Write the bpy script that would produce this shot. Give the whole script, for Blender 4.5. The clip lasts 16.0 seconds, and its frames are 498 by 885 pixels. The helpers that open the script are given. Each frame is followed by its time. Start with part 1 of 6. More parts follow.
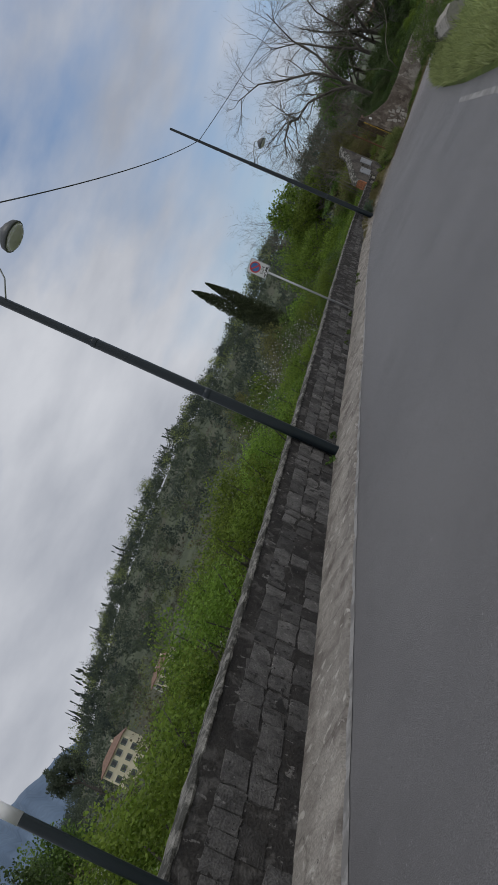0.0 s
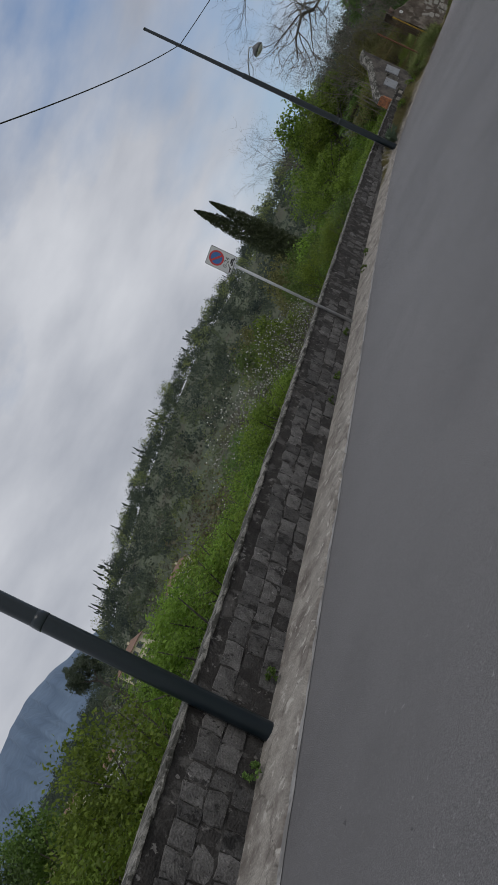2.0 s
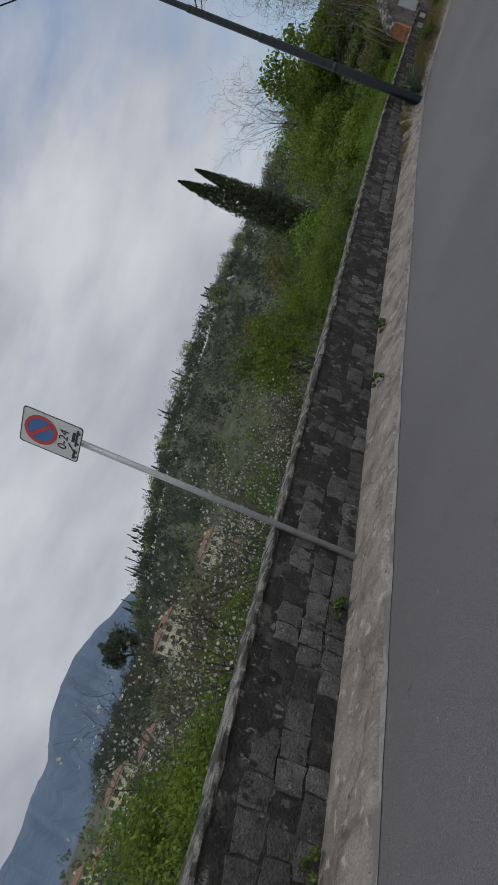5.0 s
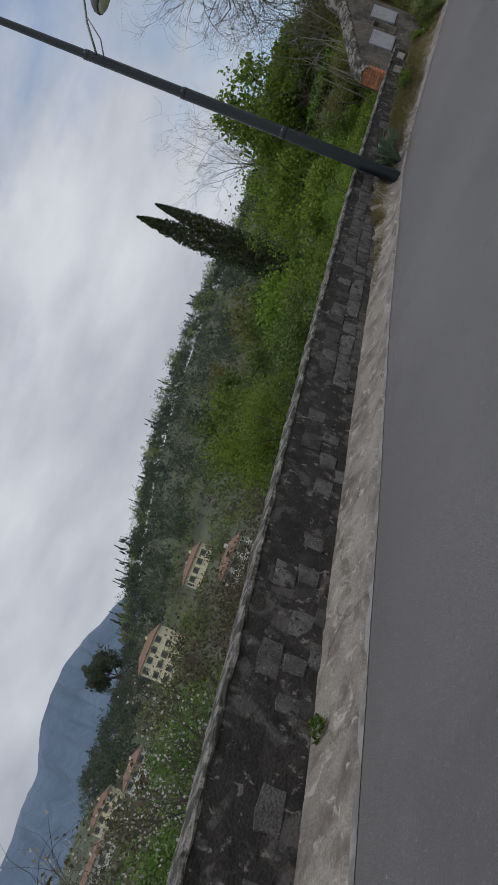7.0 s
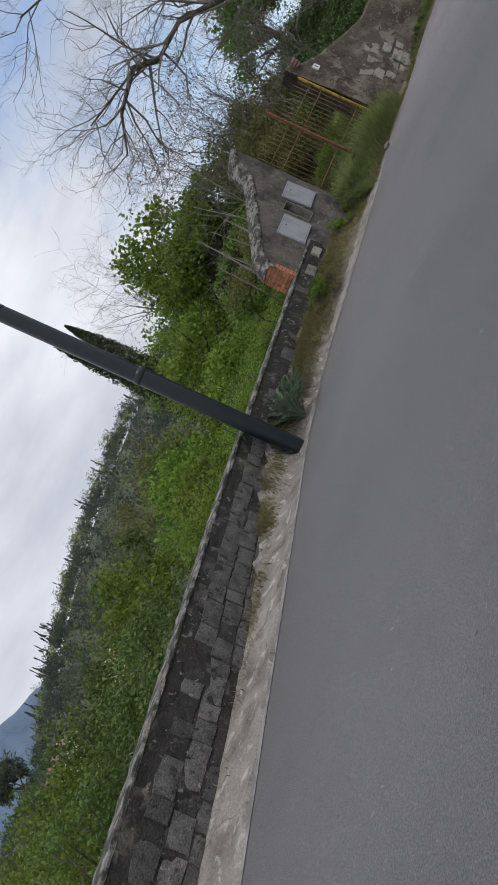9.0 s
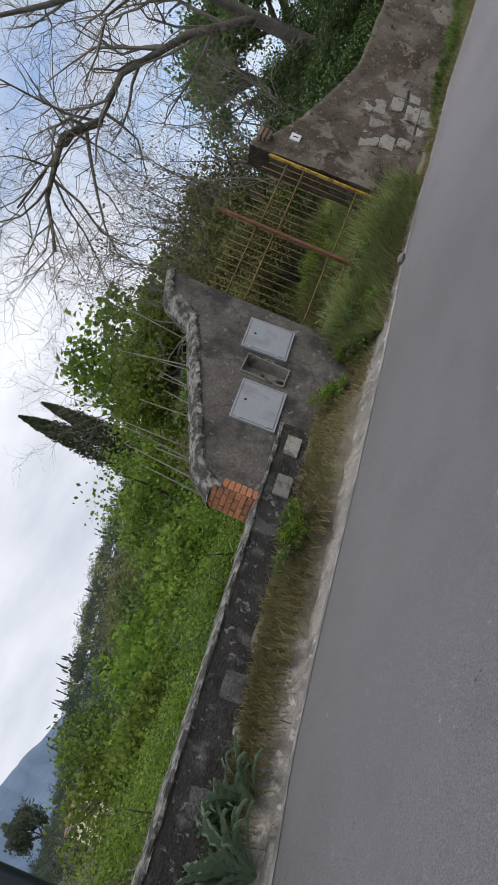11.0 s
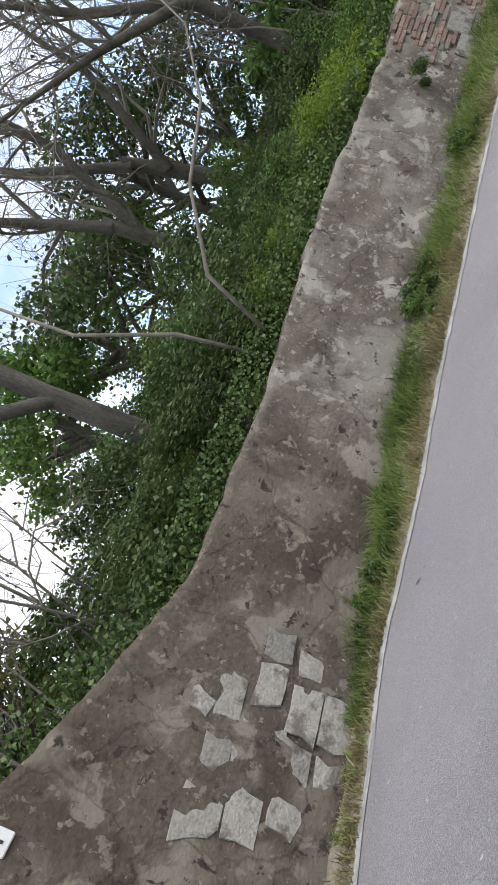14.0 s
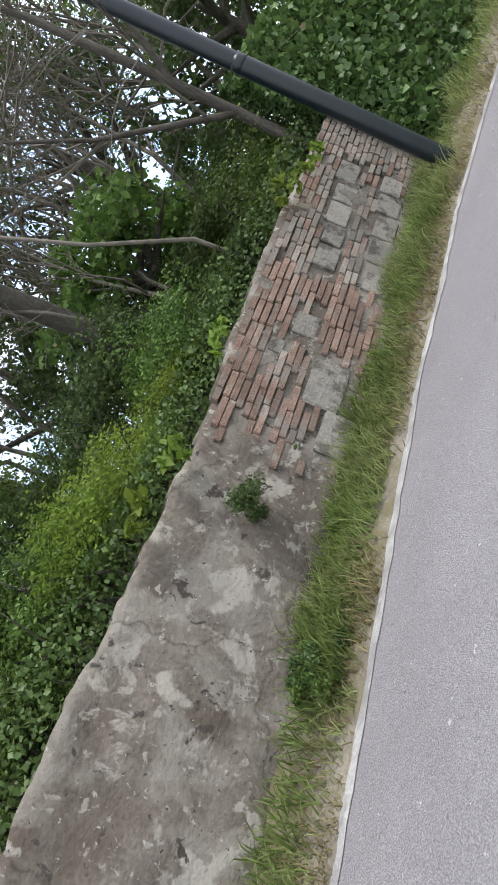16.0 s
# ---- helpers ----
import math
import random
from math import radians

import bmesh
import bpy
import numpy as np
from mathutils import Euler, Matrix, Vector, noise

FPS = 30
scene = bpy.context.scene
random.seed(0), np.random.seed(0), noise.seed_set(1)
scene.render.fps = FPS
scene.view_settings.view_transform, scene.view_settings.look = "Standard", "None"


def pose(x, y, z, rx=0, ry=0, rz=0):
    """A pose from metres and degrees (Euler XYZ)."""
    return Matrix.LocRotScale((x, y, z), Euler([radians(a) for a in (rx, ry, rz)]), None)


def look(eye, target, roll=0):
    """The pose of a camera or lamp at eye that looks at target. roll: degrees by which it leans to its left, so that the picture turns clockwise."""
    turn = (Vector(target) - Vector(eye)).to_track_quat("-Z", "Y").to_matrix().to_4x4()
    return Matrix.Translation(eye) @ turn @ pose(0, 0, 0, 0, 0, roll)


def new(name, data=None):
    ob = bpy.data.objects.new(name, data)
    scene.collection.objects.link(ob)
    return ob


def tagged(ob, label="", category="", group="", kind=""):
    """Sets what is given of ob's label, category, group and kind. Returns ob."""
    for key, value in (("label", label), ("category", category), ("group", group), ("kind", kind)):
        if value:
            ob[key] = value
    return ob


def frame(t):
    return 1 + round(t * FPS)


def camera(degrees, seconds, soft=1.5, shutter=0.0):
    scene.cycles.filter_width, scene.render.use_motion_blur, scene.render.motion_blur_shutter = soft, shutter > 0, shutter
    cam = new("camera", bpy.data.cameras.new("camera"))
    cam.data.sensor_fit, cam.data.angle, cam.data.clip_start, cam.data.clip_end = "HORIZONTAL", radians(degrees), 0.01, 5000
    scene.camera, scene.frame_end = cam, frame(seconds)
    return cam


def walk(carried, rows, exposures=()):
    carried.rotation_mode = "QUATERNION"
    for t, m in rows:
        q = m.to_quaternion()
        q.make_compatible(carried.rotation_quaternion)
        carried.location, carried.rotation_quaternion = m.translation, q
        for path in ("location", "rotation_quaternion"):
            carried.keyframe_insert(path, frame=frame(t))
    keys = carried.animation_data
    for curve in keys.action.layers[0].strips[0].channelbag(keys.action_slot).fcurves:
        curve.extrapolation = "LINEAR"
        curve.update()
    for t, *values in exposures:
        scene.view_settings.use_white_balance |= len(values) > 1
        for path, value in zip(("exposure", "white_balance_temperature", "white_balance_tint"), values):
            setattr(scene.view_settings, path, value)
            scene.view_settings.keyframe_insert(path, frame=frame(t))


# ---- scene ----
cam = camera(37.4, 16.0)
METRES, EYE, TILT, LEAN, TURN = 49.0, 1.5, 6.218, 65.601, 33.883
ROWS = [
    (0.0, 0.0, 0.0, 0.0, 0.0, 0.0, 0.0),
    (0.5, 0.0081, 0.0306, 0.0183, 0.53, -3.69, 1.37),
    (1.0, 0.0156, 0.0601, 0.0362, 0.28, -3.29, 1.36),
    (1.5, 0.0223, 0.089, 0.0527, 1.15, -5.25, -0.33),
    (2.0, 0.028, 0.1159, 0.0681, 1.81, -7.74, -1.05),
    (2.5, 0.0336, 0.1475, 0.0799, 2.33, -12.52, 0.6),
    (3.0, 0.0373, 0.1803, 0.0894, 5.92, -20.56, 3.41),
    (3.5, 0.0399, 0.2119, 0.0965, 6.24, -16.14, 3.84),
    (4.0, 0.0433, 0.2414, 0.1056, 5.37, -14.2, 2.66),
    (4.5, 0.0472, 0.2711, 0.1156, 3.99, -11.85, 2.33),
    (7.0, 0.0731, 0.4133, 0.1777, 2.5, -11.18, 2.98),
    (7.5, 0.079, 0.4403, 0.1925, -0.63, -2.31, 1.22),
    (8.0, 0.0862, 0.4644, 0.2093, -3.38, -3.67, -0.27),
    (10.5, 0.116, 0.5972, 0.281, 0.45, -5.56, 0.91),
    (11.0, 0.1222, 0.6232, 0.2963, -0.66, -3.26, 1.47),
    (11.5, 0.1288, 0.6476, 0.3126, -1.94, -1.36, 0.94),
    (12.0, 0.1359, 0.6719, 0.3291, -2.52, -0.47, 0.91),
    (12.5, 0.1423, 0.6961, 0.3461, -3.35, 0.89, 0.88),
    (13.0, 0.1493, 0.7186, 0.3645, -3.12, 3.87, 2.18),
    (13.5, 0.1569, 0.7394, 0.3837, -3.25, 7.64, 1.92),
    (14.0, 0.1645, 0.7591, 0.4035, -4.62, 12.43, 2.14),
    (14.5, 0.1734, 0.7765, 0.4253, -7.73, 18.64, 1.49),
    (15.0, 0.1828, 0.7914, 0.4488, -11.32, 21.06, 0.93),
    (15.5, 0.1919, 0.8057, 0.4736, -12.16, 21.87, 1.66),
    (16.0, 0.2007, 0.8171, 0.4971, -13.02, 22.35, 1.72),
]
EXPOSURES = [(0.0, -0.05), (4.5, -0.05), (7.5, 0.18), (8.2, 0.4), (10.5, 0.6), (11.5, 0.84), (12.5, 1.1), (14.0, 1.42), (15.0, 1.62), (16.0, 1.66)]
walk(cam, [(t, pose(0, 0, EYE, TILT, LEAN, TURN) @ pose(METRES * x, METRES * y, METRES * z, 90 + pitch, roll, yaw)) for t, x, y, z, yaw, pitch, roll in ROWS], EXPOSURES)

# ---- world and light ----
world = bpy.data.worlds.new("world")
scene.world = world
world.use_nodes = True
wn, wl = world.node_tree.nodes, world.node_tree.links
wn.clear()
w_out = wn.new("ShaderNodeOutputWorld")
w_sky = wn.new("ShaderNodeTexSky")
w_sky.sky_type, w_sky.sun_disc = "NISHITA", False
w_sky.sun_elevation, w_sky.sun_rotation = radians(52), radians(60)
w_clear = wn.new("ShaderNodeBackground")
w_clear.inputs["Strength"].default_value = 0.11
w_cloud = wn.new("ShaderNodeBackground")
w_cloud.inputs["Strength"].default_value = 1.0
w_mix = wn.new("ShaderNodeMixShader")
w_co = wn.new("ShaderNodeTexCoord")
w_map = wn.new("ShaderNodeMapping")
w_map.inputs["Scale"].default_value = (1.0, 1.0, 2.4)
w_map.inputs["Location"].default_value = (0.35, 0.1, 0.0)
w_big = wn.new("ShaderNodeTexNoise")
w_big.inputs["Scale"].default_value, w_big.inputs["Detail"].default_value, w_big.inputs["Roughness"].default_value = 2.1, 8, 0.5
w_cover = wn.new("ShaderNodeValToRGB")
w_cover.color_ramp.elements[0].position, w_cover.color_ramp.elements[1].position = 0.36, 0.52
w_small = wn.new("ShaderNodeTexNoise")
w_small.inputs["Scale"].default_value, w_small.inputs["Detail"].default_value = 3.4, 6
w_tone = wn.new("ShaderNodeValToRGB")
w_tone.color_ramp.elements[0].position, w_tone.color_ramp.elements[0].color = 0.33, (0.355, 0.38, 0.44, 1)
w_tone.color_ramp.elements[1].position, w_tone.color_ramp.elements[1].color = 0.68, (0.61, 0.63, 0.68, 1)
w_dot = wn.new("ShaderNodeVectorMath")
w_dot.operation = "DOT_PRODUCT"
w_dot.inputs[1].default_value = Vector((-0.06, 0.94, 0.32)).normalized()
w_gap = wn.new("ShaderNodeMapRange")
w_gap.inputs["From Min"].default_value, w_gap.inputs["From Max"].default_value = 0.90, 1.0
w_gap.inputs["To Min"].default_value, w_gap.inputs["To Max"].default_value = 0.08, -0.13
w_sum = wn.new("ShaderNodeMath")
w_sum.operation = "ADD"
wl.new(w_co.outputs["Generated"], w_dot.inputs[0])
wl.new(w_dot.outputs["Value"], w_gap.inputs["Value"])
wl.new(w_big.outputs["Fac"], w_sum.inputs[0])
wl.new(w_gap.outputs["Result"], w_sum.inputs[1])
for a, b in ((w_co.outputs["Generated"], w_map.inputs["Vector"]), (w_map.outputs["Vector"], w_big.inputs["Vector"]), (w_map.outputs["Vector"], w_small.inputs["Vector"]),
             (w_sum.outputs["Value"], w_cover.inputs["Fac"]), (w_small.outputs["Fac"], w_tone.inputs["Fac"]), (w_tone.outputs["Color"], w_cloud.inputs["Color"]),
             (w_sky.outputs["Color"], w_clear.inputs["Color"]), (w_cover.outputs["Color"], w_mix.inputs["Fac"]),
             (w_clear.outputs["Background"], w_mix.inputs[1]), (w_cloud.outputs["Background"], w_mix.inputs[2]), (w_mix.outputs["Shader"], w_out.inputs["Surface"])):
    wl.new(a, b)
sun = new("sun", bpy.data.lights.new("sun", "SUN"))
sun.data.energy, sun.data.angle, sun.data.color = 0.9, radians(25), (1.0, 0.96, 0.9)
sun.matrix_world = look((30, 20, 60), (0, 30, 0))


# ---- materials ----
def ramp_node(nodes, stops):
    r = nodes.new("ShaderNodeValToRGB")
    while len(r.color_ramp.elements) < len(stops):
        r.color_ramp.elements.new(0.5)
    for e, (p, c) in zip(r.color_ramp.elements, stops):
        e.position, e.color = p, (*c, 1)
    return r


def surface(name, stops, scale=4.0, fine=40.0, fine_amount=0.35, rough=0.85, bump=0.4, metal=0.0, vary=0.0, stretch=(1, 1, 1), stain=None, stain_scale=0.7, stain_at=(0.5, 0.62), flake=None, crack=0.0, far=None):
    """A weathered surface: a coarse pattern, a fine grain, stains, and a spread from piece to piece."""
    m = bpy.data.materials.new(name)
    m.use_nodes = True
    n, l = m.node_tree.nodes, m.node_tree.links
    p = n["Principled BSDF"]
    p.inputs["Roughness"].default_value, p.inputs["Metallic"].default_value = rough, metal
    co = n.new("ShaderNodeTexCoord")
    mp = n.new("ShaderNodeMapping")
    mp.inputs["Scale"].default_value = stretch
    geo = n.new("ShaderNodeNewGeometry")
    l.new(geo.outputs["Position"], mp.inputs["Vector"])
    a = n.new("ShaderNodeTexNoise")
    a.inputs["Scale"].default_value, a.inputs["Detail"].default_value, a.inputs["Roughness"].default_value = scale, 8, 0.62
    b = n.new("ShaderNodeTexNoise")
    b.inputs["Scale"].default_value, b.inputs["Detail"].default_value = fine, 4
    l.new(mp.outputs["Vector"], a.inputs["Vector"])
    l.new(mp.outputs["Vector"], b.inputs["Vector"])
    r = ramp_node(n, stops)
    l.new(a.outputs["Fac"], r.inputs["Fac"])
    colour = r.outputs["Color"]
    g = n.new("ShaderNodeMix")
    g.data_type, g.blend_type = "RGBA", "OVERLAY"
    g.inputs["Factor"].default_value = fine_amount
    l.new(colour, g.inputs["A"])
    l.new(b.outputs["Fac"], g.inputs["B"])
    colour = g.outputs["Result"]
    if stain:
        s = n.new("ShaderNodeTexNoise")
        s.inputs["Scale"].default_value, s.inputs["Detail"].default_value = stain_scale, 9
        s.inputs["Roughness"].default_value = 0.65
        l.new(geo.outputs["Position"], s.inputs["Vector"])
        sr = ramp_node(n, [(stain_at[0], (0, 0, 0)), (stain_at[1], (1, 1, 1))])
        l.new(s.outputs["Fac"], sr.inputs["Fac"])
        sm = n.new("ShaderNodeMix")
        sm.data_type = "RGBA"
        l.new(sr.outputs["Color"], sm.inputs["Factor"])
        l.new(colour, sm.inputs["A"])
        sm.inputs["B"].default_value = (*stain, 1)
        colour = sm.outputs["Result"]
    for tint, size, lo, hi in ([flake] if isinstance(flake, tuple) else flake or []):
        s = n.new("ShaderNodeTexNoise")
        s.inputs["Scale"].default_value, s.inputs["Detail"].default_value, s.inputs["Roughness"].default_value = size, 10, 0.6
        s.inputs["Distortion"].default_value = 0.4
        l.new(geo.outputs["Position"], s.inputs["Vector"])
        sr = ramp_node(n, [(lo, (0, 0, 0)), (hi, (1, 1, 1))])
        l.new(s.outputs["Fac"], sr.inputs["Fac"])
        sm = n.new("ShaderNodeMix")
        sm.data_type = "RGBA"
        l.new(sr.outputs["Color"], sm.inputs["Factor"])
        l.new(colour, sm.inputs["A"])
        sm.inputs["B"].default_value = (*tint, 1)
        colour = sm.outputs["Result"]
    if crack:
        wob = n.new("ShaderNodeTexNoise")
        wob.inputs["Scale"].default_value, wob.inputs["Detail"].default_value = 3.0, 6
        l.new(geo.outputs["Position"], wob.inputs["Vector"])
        wadd = n.new("ShaderNodeVectorMath")
        wadd.operation = "MULTIPLY_ADD"
        wadd.inputs[1].default_value = (0.5, 0.5, 0.5)
        l.new(wob.outputs["Color"], wadd.inputs[0])
        l.new(geo.outputs["Position"], wadd.inputs[2])
        vo = n.new("ShaderNodeTexVoronoi")
        vo.feature = "DISTANCE_TO_EDGE"
        vo.inputs["Scale"].default_value = crack
        l.new(wadd.outputs["Vector"], vo.inputs["Vector"])
        cr = ramp_node(n, [(0.0, (0.35, 0.33, 0.31)), (0.012, (1, 1, 1))])
        l.new(vo.outputs["Distance"], cr.inputs["Fac"])
        cm = n.new("ShaderNodeMix")
        cm.data_type, cm.blend_type = "RGBA", "MULTIPLY"
        cm.inputs["Factor"].default_value = 0.6
        l.new(colour, cm.inputs["A"])
        l.new(cr.outputs["Color"], cm.inputs["B"])
        colour = cm.outputs["Result"]
    # tint multiplied into the colour along y; on the asphalt it imitates brighter light
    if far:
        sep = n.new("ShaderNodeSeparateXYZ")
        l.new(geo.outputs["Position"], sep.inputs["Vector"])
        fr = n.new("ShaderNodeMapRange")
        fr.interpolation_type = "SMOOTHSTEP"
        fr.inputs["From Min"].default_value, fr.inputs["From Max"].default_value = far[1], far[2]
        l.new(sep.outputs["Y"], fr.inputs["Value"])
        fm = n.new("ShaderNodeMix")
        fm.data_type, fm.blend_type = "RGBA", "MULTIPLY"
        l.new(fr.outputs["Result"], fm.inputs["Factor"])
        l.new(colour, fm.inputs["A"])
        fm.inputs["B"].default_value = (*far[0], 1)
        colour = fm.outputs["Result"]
    if vary:
        oi = n.new("ShaderNodeObjectInfo")
        hv = n.new("ShaderNodeHueSaturation")
        mr = n.new("ShaderNodeMapRange")
        mr.inputs["To Min"].default_value, mr.inputs["To Max"].default_value = 1 - vary, 1 + vary
        l.new(oi.outputs["Random"], mr.inputs["Value"])
        l.new(mr.outputs["Result"], hv.inputs["Value"])
        l.new(colour, hv.inputs["Color"])
        colour = hv.outputs["Color"]
    l.new(colour, p.inputs["Base Color"])
    if bump:
        add = n.new("ShaderNodeMath")
        add.operation = "ADD"
        l.new(a.outputs["Fac"], add.inputs[0])
        l.new(b.outputs["Fac"], add.inputs[1])
        bp = n.new("ShaderNodeBump")
        bp.inputs["Strength"].default_value, bp.inputs["Distance"].default_value = bump, 0.02
        l.new(add.outputs["Value"], bp.inputs["Height"])
        l.new(bp.outputs["Normal"], p.inputs["Normal"])
    return m


def leaf_material(name, dark, light, through_light=0.3, gloss=0.5, spread=0.0, patch=0.9, uneven=0.9, speckle=0.6):
    m = bpy.data.materials.new(name)
    m.use_nodes = True
    n, l = m.node_tree.nodes, m.node_tree.links
    p, out = n["Principled BSDF"], n["Material Output"]
    geo = n.new("ShaderNodeNewGeometry")
    big = n.new("ShaderNodeTexNoise")
    big.inputs["Scale"].default_value, big.inputs["Detail"].default_value = patch, 3
    l.new(geo.outputs["Position"], big.inputs["Vector"])
    add = n.new("ShaderNodeMath")
    add.operation = "MULTIPLY_ADD"
    add.inputs[1].default_value, add.inputs[2].default_value = speckle, 0.65 - 0.5 * (uneven + speckle)
    l.new(geo.outputs["Random Per Island"], add.inputs[0])
    add2 = n.new("ShaderNodeMath")
    add2.operation = "MULTIPLY_ADD"
    add2.inputs[1].default_value = uneven
    l.new(big.outputs["Fac"], add2.inputs[0])
    l.new(add.outputs["Value"], add2.inputs[2])
    r = ramp_node(n, [(0.2, dark), (0.95, light)])
    l.new(add2.outputs["Value"], r.inputs["Fac"])
    colour = r.outputs["Color"]
    if spread:
        oi = n.new("ShaderNodeObjectInfo")
        hv = n.new("ShaderNodeHueSaturation")
        for socket, lo, hi in (("Value", 1 - spread, 1 + spread), ("Hue", 0.5 - spread * 0.08, 0.5 + spread * 0.05)):
            mr = n.new("ShaderNodeMapRange")
            mr.inputs["To Min"].default_value, mr.inputs["To Max"].default_value = lo, hi
            l.new(oi.outputs["Random"], mr.inputs["Value"])
            l.new(mr.outputs["Result"], hv.inputs[socket])
        l.new(colour, hv.inputs["Color"])
        colour = hv.outputs["Color"]
    l.new(colour, p.inputs["Base Color"])
    p.inputs["Roughness"].default_value = gloss
    p.inputs["Specular IOR Level"].default_value = 0.3
    t = n.new("ShaderNodeBsdfTranslucent")
    l.new(colour, t.inputs["Color"])
    mix = n.new("ShaderNodeMixShader")
    mix.inputs["Fac"].default_value = through_light
    l.new(p.outputs["BSDF"], mix.inputs[1])
    l.new(t.outputs["BSDF"], mix.inputs[2])
    l.new(mix.outputs["Shader"], out.inputs["Surface"])
    return m


# base colour brightened past y 36, standing in for exposure and sky sheen
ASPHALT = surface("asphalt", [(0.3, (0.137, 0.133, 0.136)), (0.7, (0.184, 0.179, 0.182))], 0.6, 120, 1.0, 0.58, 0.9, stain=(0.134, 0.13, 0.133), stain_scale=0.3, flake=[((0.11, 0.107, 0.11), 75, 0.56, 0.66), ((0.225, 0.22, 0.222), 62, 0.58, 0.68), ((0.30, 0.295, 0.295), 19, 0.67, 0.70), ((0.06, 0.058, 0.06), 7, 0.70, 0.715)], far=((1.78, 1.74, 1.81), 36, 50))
PAINT = surface("road_paint", [(0.35, (0.24, 0.235, 0.23)), (0.62, (0.44, 0.43, 0.42))], 3, 60, 0.4, 0.7, 0.2, stain=(0.17, 0.165, 0.16), stain_scale=3, stain_at=(0.42, 0.56))
# slightly paler line paint for the edge past y 42
PAINT_FAR = surface("road_paint_far", [(0.35, (0.27, 0.262, 0.258)), (0.62, (0.44, 0.43, 0.425))], 3, 60, 0.5, 0.7, 0.2, stain=(0.23, 0.225, 0.22), stain_scale=5, stain_at=(0.46, 0.62))
CONCRETE = surface("concrete", [(0.3, (0.17, 0.156, 0.14)), (0.7, (0.35, 0.325, 0.29))], 2.2, 50, 0.6, 0.9, 0.7, stain=(0.13, 0.112, 0.10), stain_scale=2.4, stain_at=(0.5, 0.66), flake=[((0.44, 0.415, 0.38), 7, 0.57, 0.66), ((0.07, 0.063, 0.056), 15, 0.66, 0.70)], crack=0.55)
CAP = surface("cap_concrete", [(0.3, (0.12, 0.115, 0.105)), (0.7, (0.36, 0.345, 0.31))], 11, 90, 0.9, 0.92, 1.0, stain=(0.055, 0.054, 0.045), stain_scale=6, stain_at=(0.44, 0.54))
MORTAR = surface("dark_mortar", [(0.3, (0.018, 0.016, 0.015)), (0.75, (0.055, 0.05, 0.046))], 5, 45, 0.7, 0.95, 1.0, flake=[((0.10, 0.094, 0.088), 4.5, 0.53, 0.62), ((0.19, 0.18, 0.17), 11, 0.60, 0.65)])
STONE = surface("grey_stone", [(0.3, (0.06, 0.057, 0.055)), (0.7, (0.165, 0.158, 0.152))], 7, 60, 0.8, 0.9, 1.0, vary=0.38, stain=(0.03, 0.028, 0.027), stain_scale=4.5, stain_at=(0.57, 0.63), flake=[((0.022, 0.02, 0.019), 21, 0.62, 0.66), ((0.25, 0.24, 0.23), 16, 0.64, 0.69)])
SOOT_STONE = surface("blackened_stone", [(0.3, (0.022, 0.02, 0.019)), (0.7, (0.062, 0.058, 0.055))], 6, 60, 0.8, 0.92, 1.0, vary=0.4, flake=((0.15, 0.142, 0.136), 13, 0.62, 0.68))
PLASTER = surface("old_plaster", [(0.28, (0.08, 0.066, 0.054)), (0.5, (0.145, 0.125, 0.105)), (0.72, (0.205, 0.182, 0.156))], 2.4, 30, 0.55, 0.95, 0.55, stain=(0.085, 0.066, 0.05), stain_scale=0.9, stain_at=(0.46, 0.64), flake=[((0.215, 0.197, 0.17), 1.3, 0.50, 0.58), ((0.31, 0.29, 0.255), 2.6, 0.57, 0.615), ((0.27, 0.25, 0.22), 9, 0.58, 0.63), ((0.055, 0.046, 0.04), 7.5, 0.61, 0.65), ((0.34, 0.32, 0.285), 17, 0.63, 0.68), ((0.05, 0.043, 0.038), 34, 0.64, 0.68)], crack=0.7, far=((0.62, 0.57, 0.53), 49.9, 48.7))
RENDER_DARK = surface("dark_render", [(0.3, (0.075, 0.066, 0.06)), (0.7, (0.165, 0.147, 0.131))], 2.6, 26, 0.6, 0.95, 0.8, stain=(0.05, 0.045, 0.042), stain_scale=1.9, stain_at=(0.48, 0.6), flake=((0.24, 0.22, 0.19), 9, 0.61, 0.67), crack=0.8)
PALE_STONE = surface("pale_stone", [(0.3, (0.20, 0.188, 0.165)), (0.7, (0.36, 0.342, 0.305))], 5, 45, 0.4, 0.9, 0.6, vary=0.25, stain=(0.12, 0.107, 0.092), stain_scale=5, stain_at=(0.5, 0.6))
BRICK = surface("red_brick", [(0.3, (0.17, 0.11, 0.085)), (0.7, (0.29, 0.20, 0.16))], 7, 70, 0.6, 0.92, 0.7, vary=0.28, stain=(0.23, 0.205, 0.18), stain_scale=2.5, stain_at=(0.5, 0.6), flake=((0.3, 0.275, 0.24), 4, 0.6, 0.66))
GREY_BRICK = surface("weathered_brick", [(0.3, (0.2, 0.16, 0.135)), (0.7, (0.33, 0.285, 0.24))], 7, 70, 0.6, 0.92, 0.7, vary=0.3, stain=(0.25, 0.23, 0.2), stain_scale=3, stain_at=(0.46, 0.58))
ORANGE_BRICK = surface("orange_brick", [(0.3, (0.34, 0.13, 0.06)), (0.7, (0.56, 0.24, 0.12))], 8, 60, 0.4, 0.9, 0.5, vary=0.2)
POLE_PAINT = surface("dark_green_paint", [(0.3, (0.006, 0.012, 0.017)), (0.7, (0.010, 0.018, 0.024))], 4, 60, 0.2, 0.3, 0.05)
POLE_GREY = surface("grey_paint", [(0.3, (0.06, 0.065, 0.07)), (0.7, (0.10, 0.105, 0.11))], 4, 60, 0.2, 0.45, 0.1)
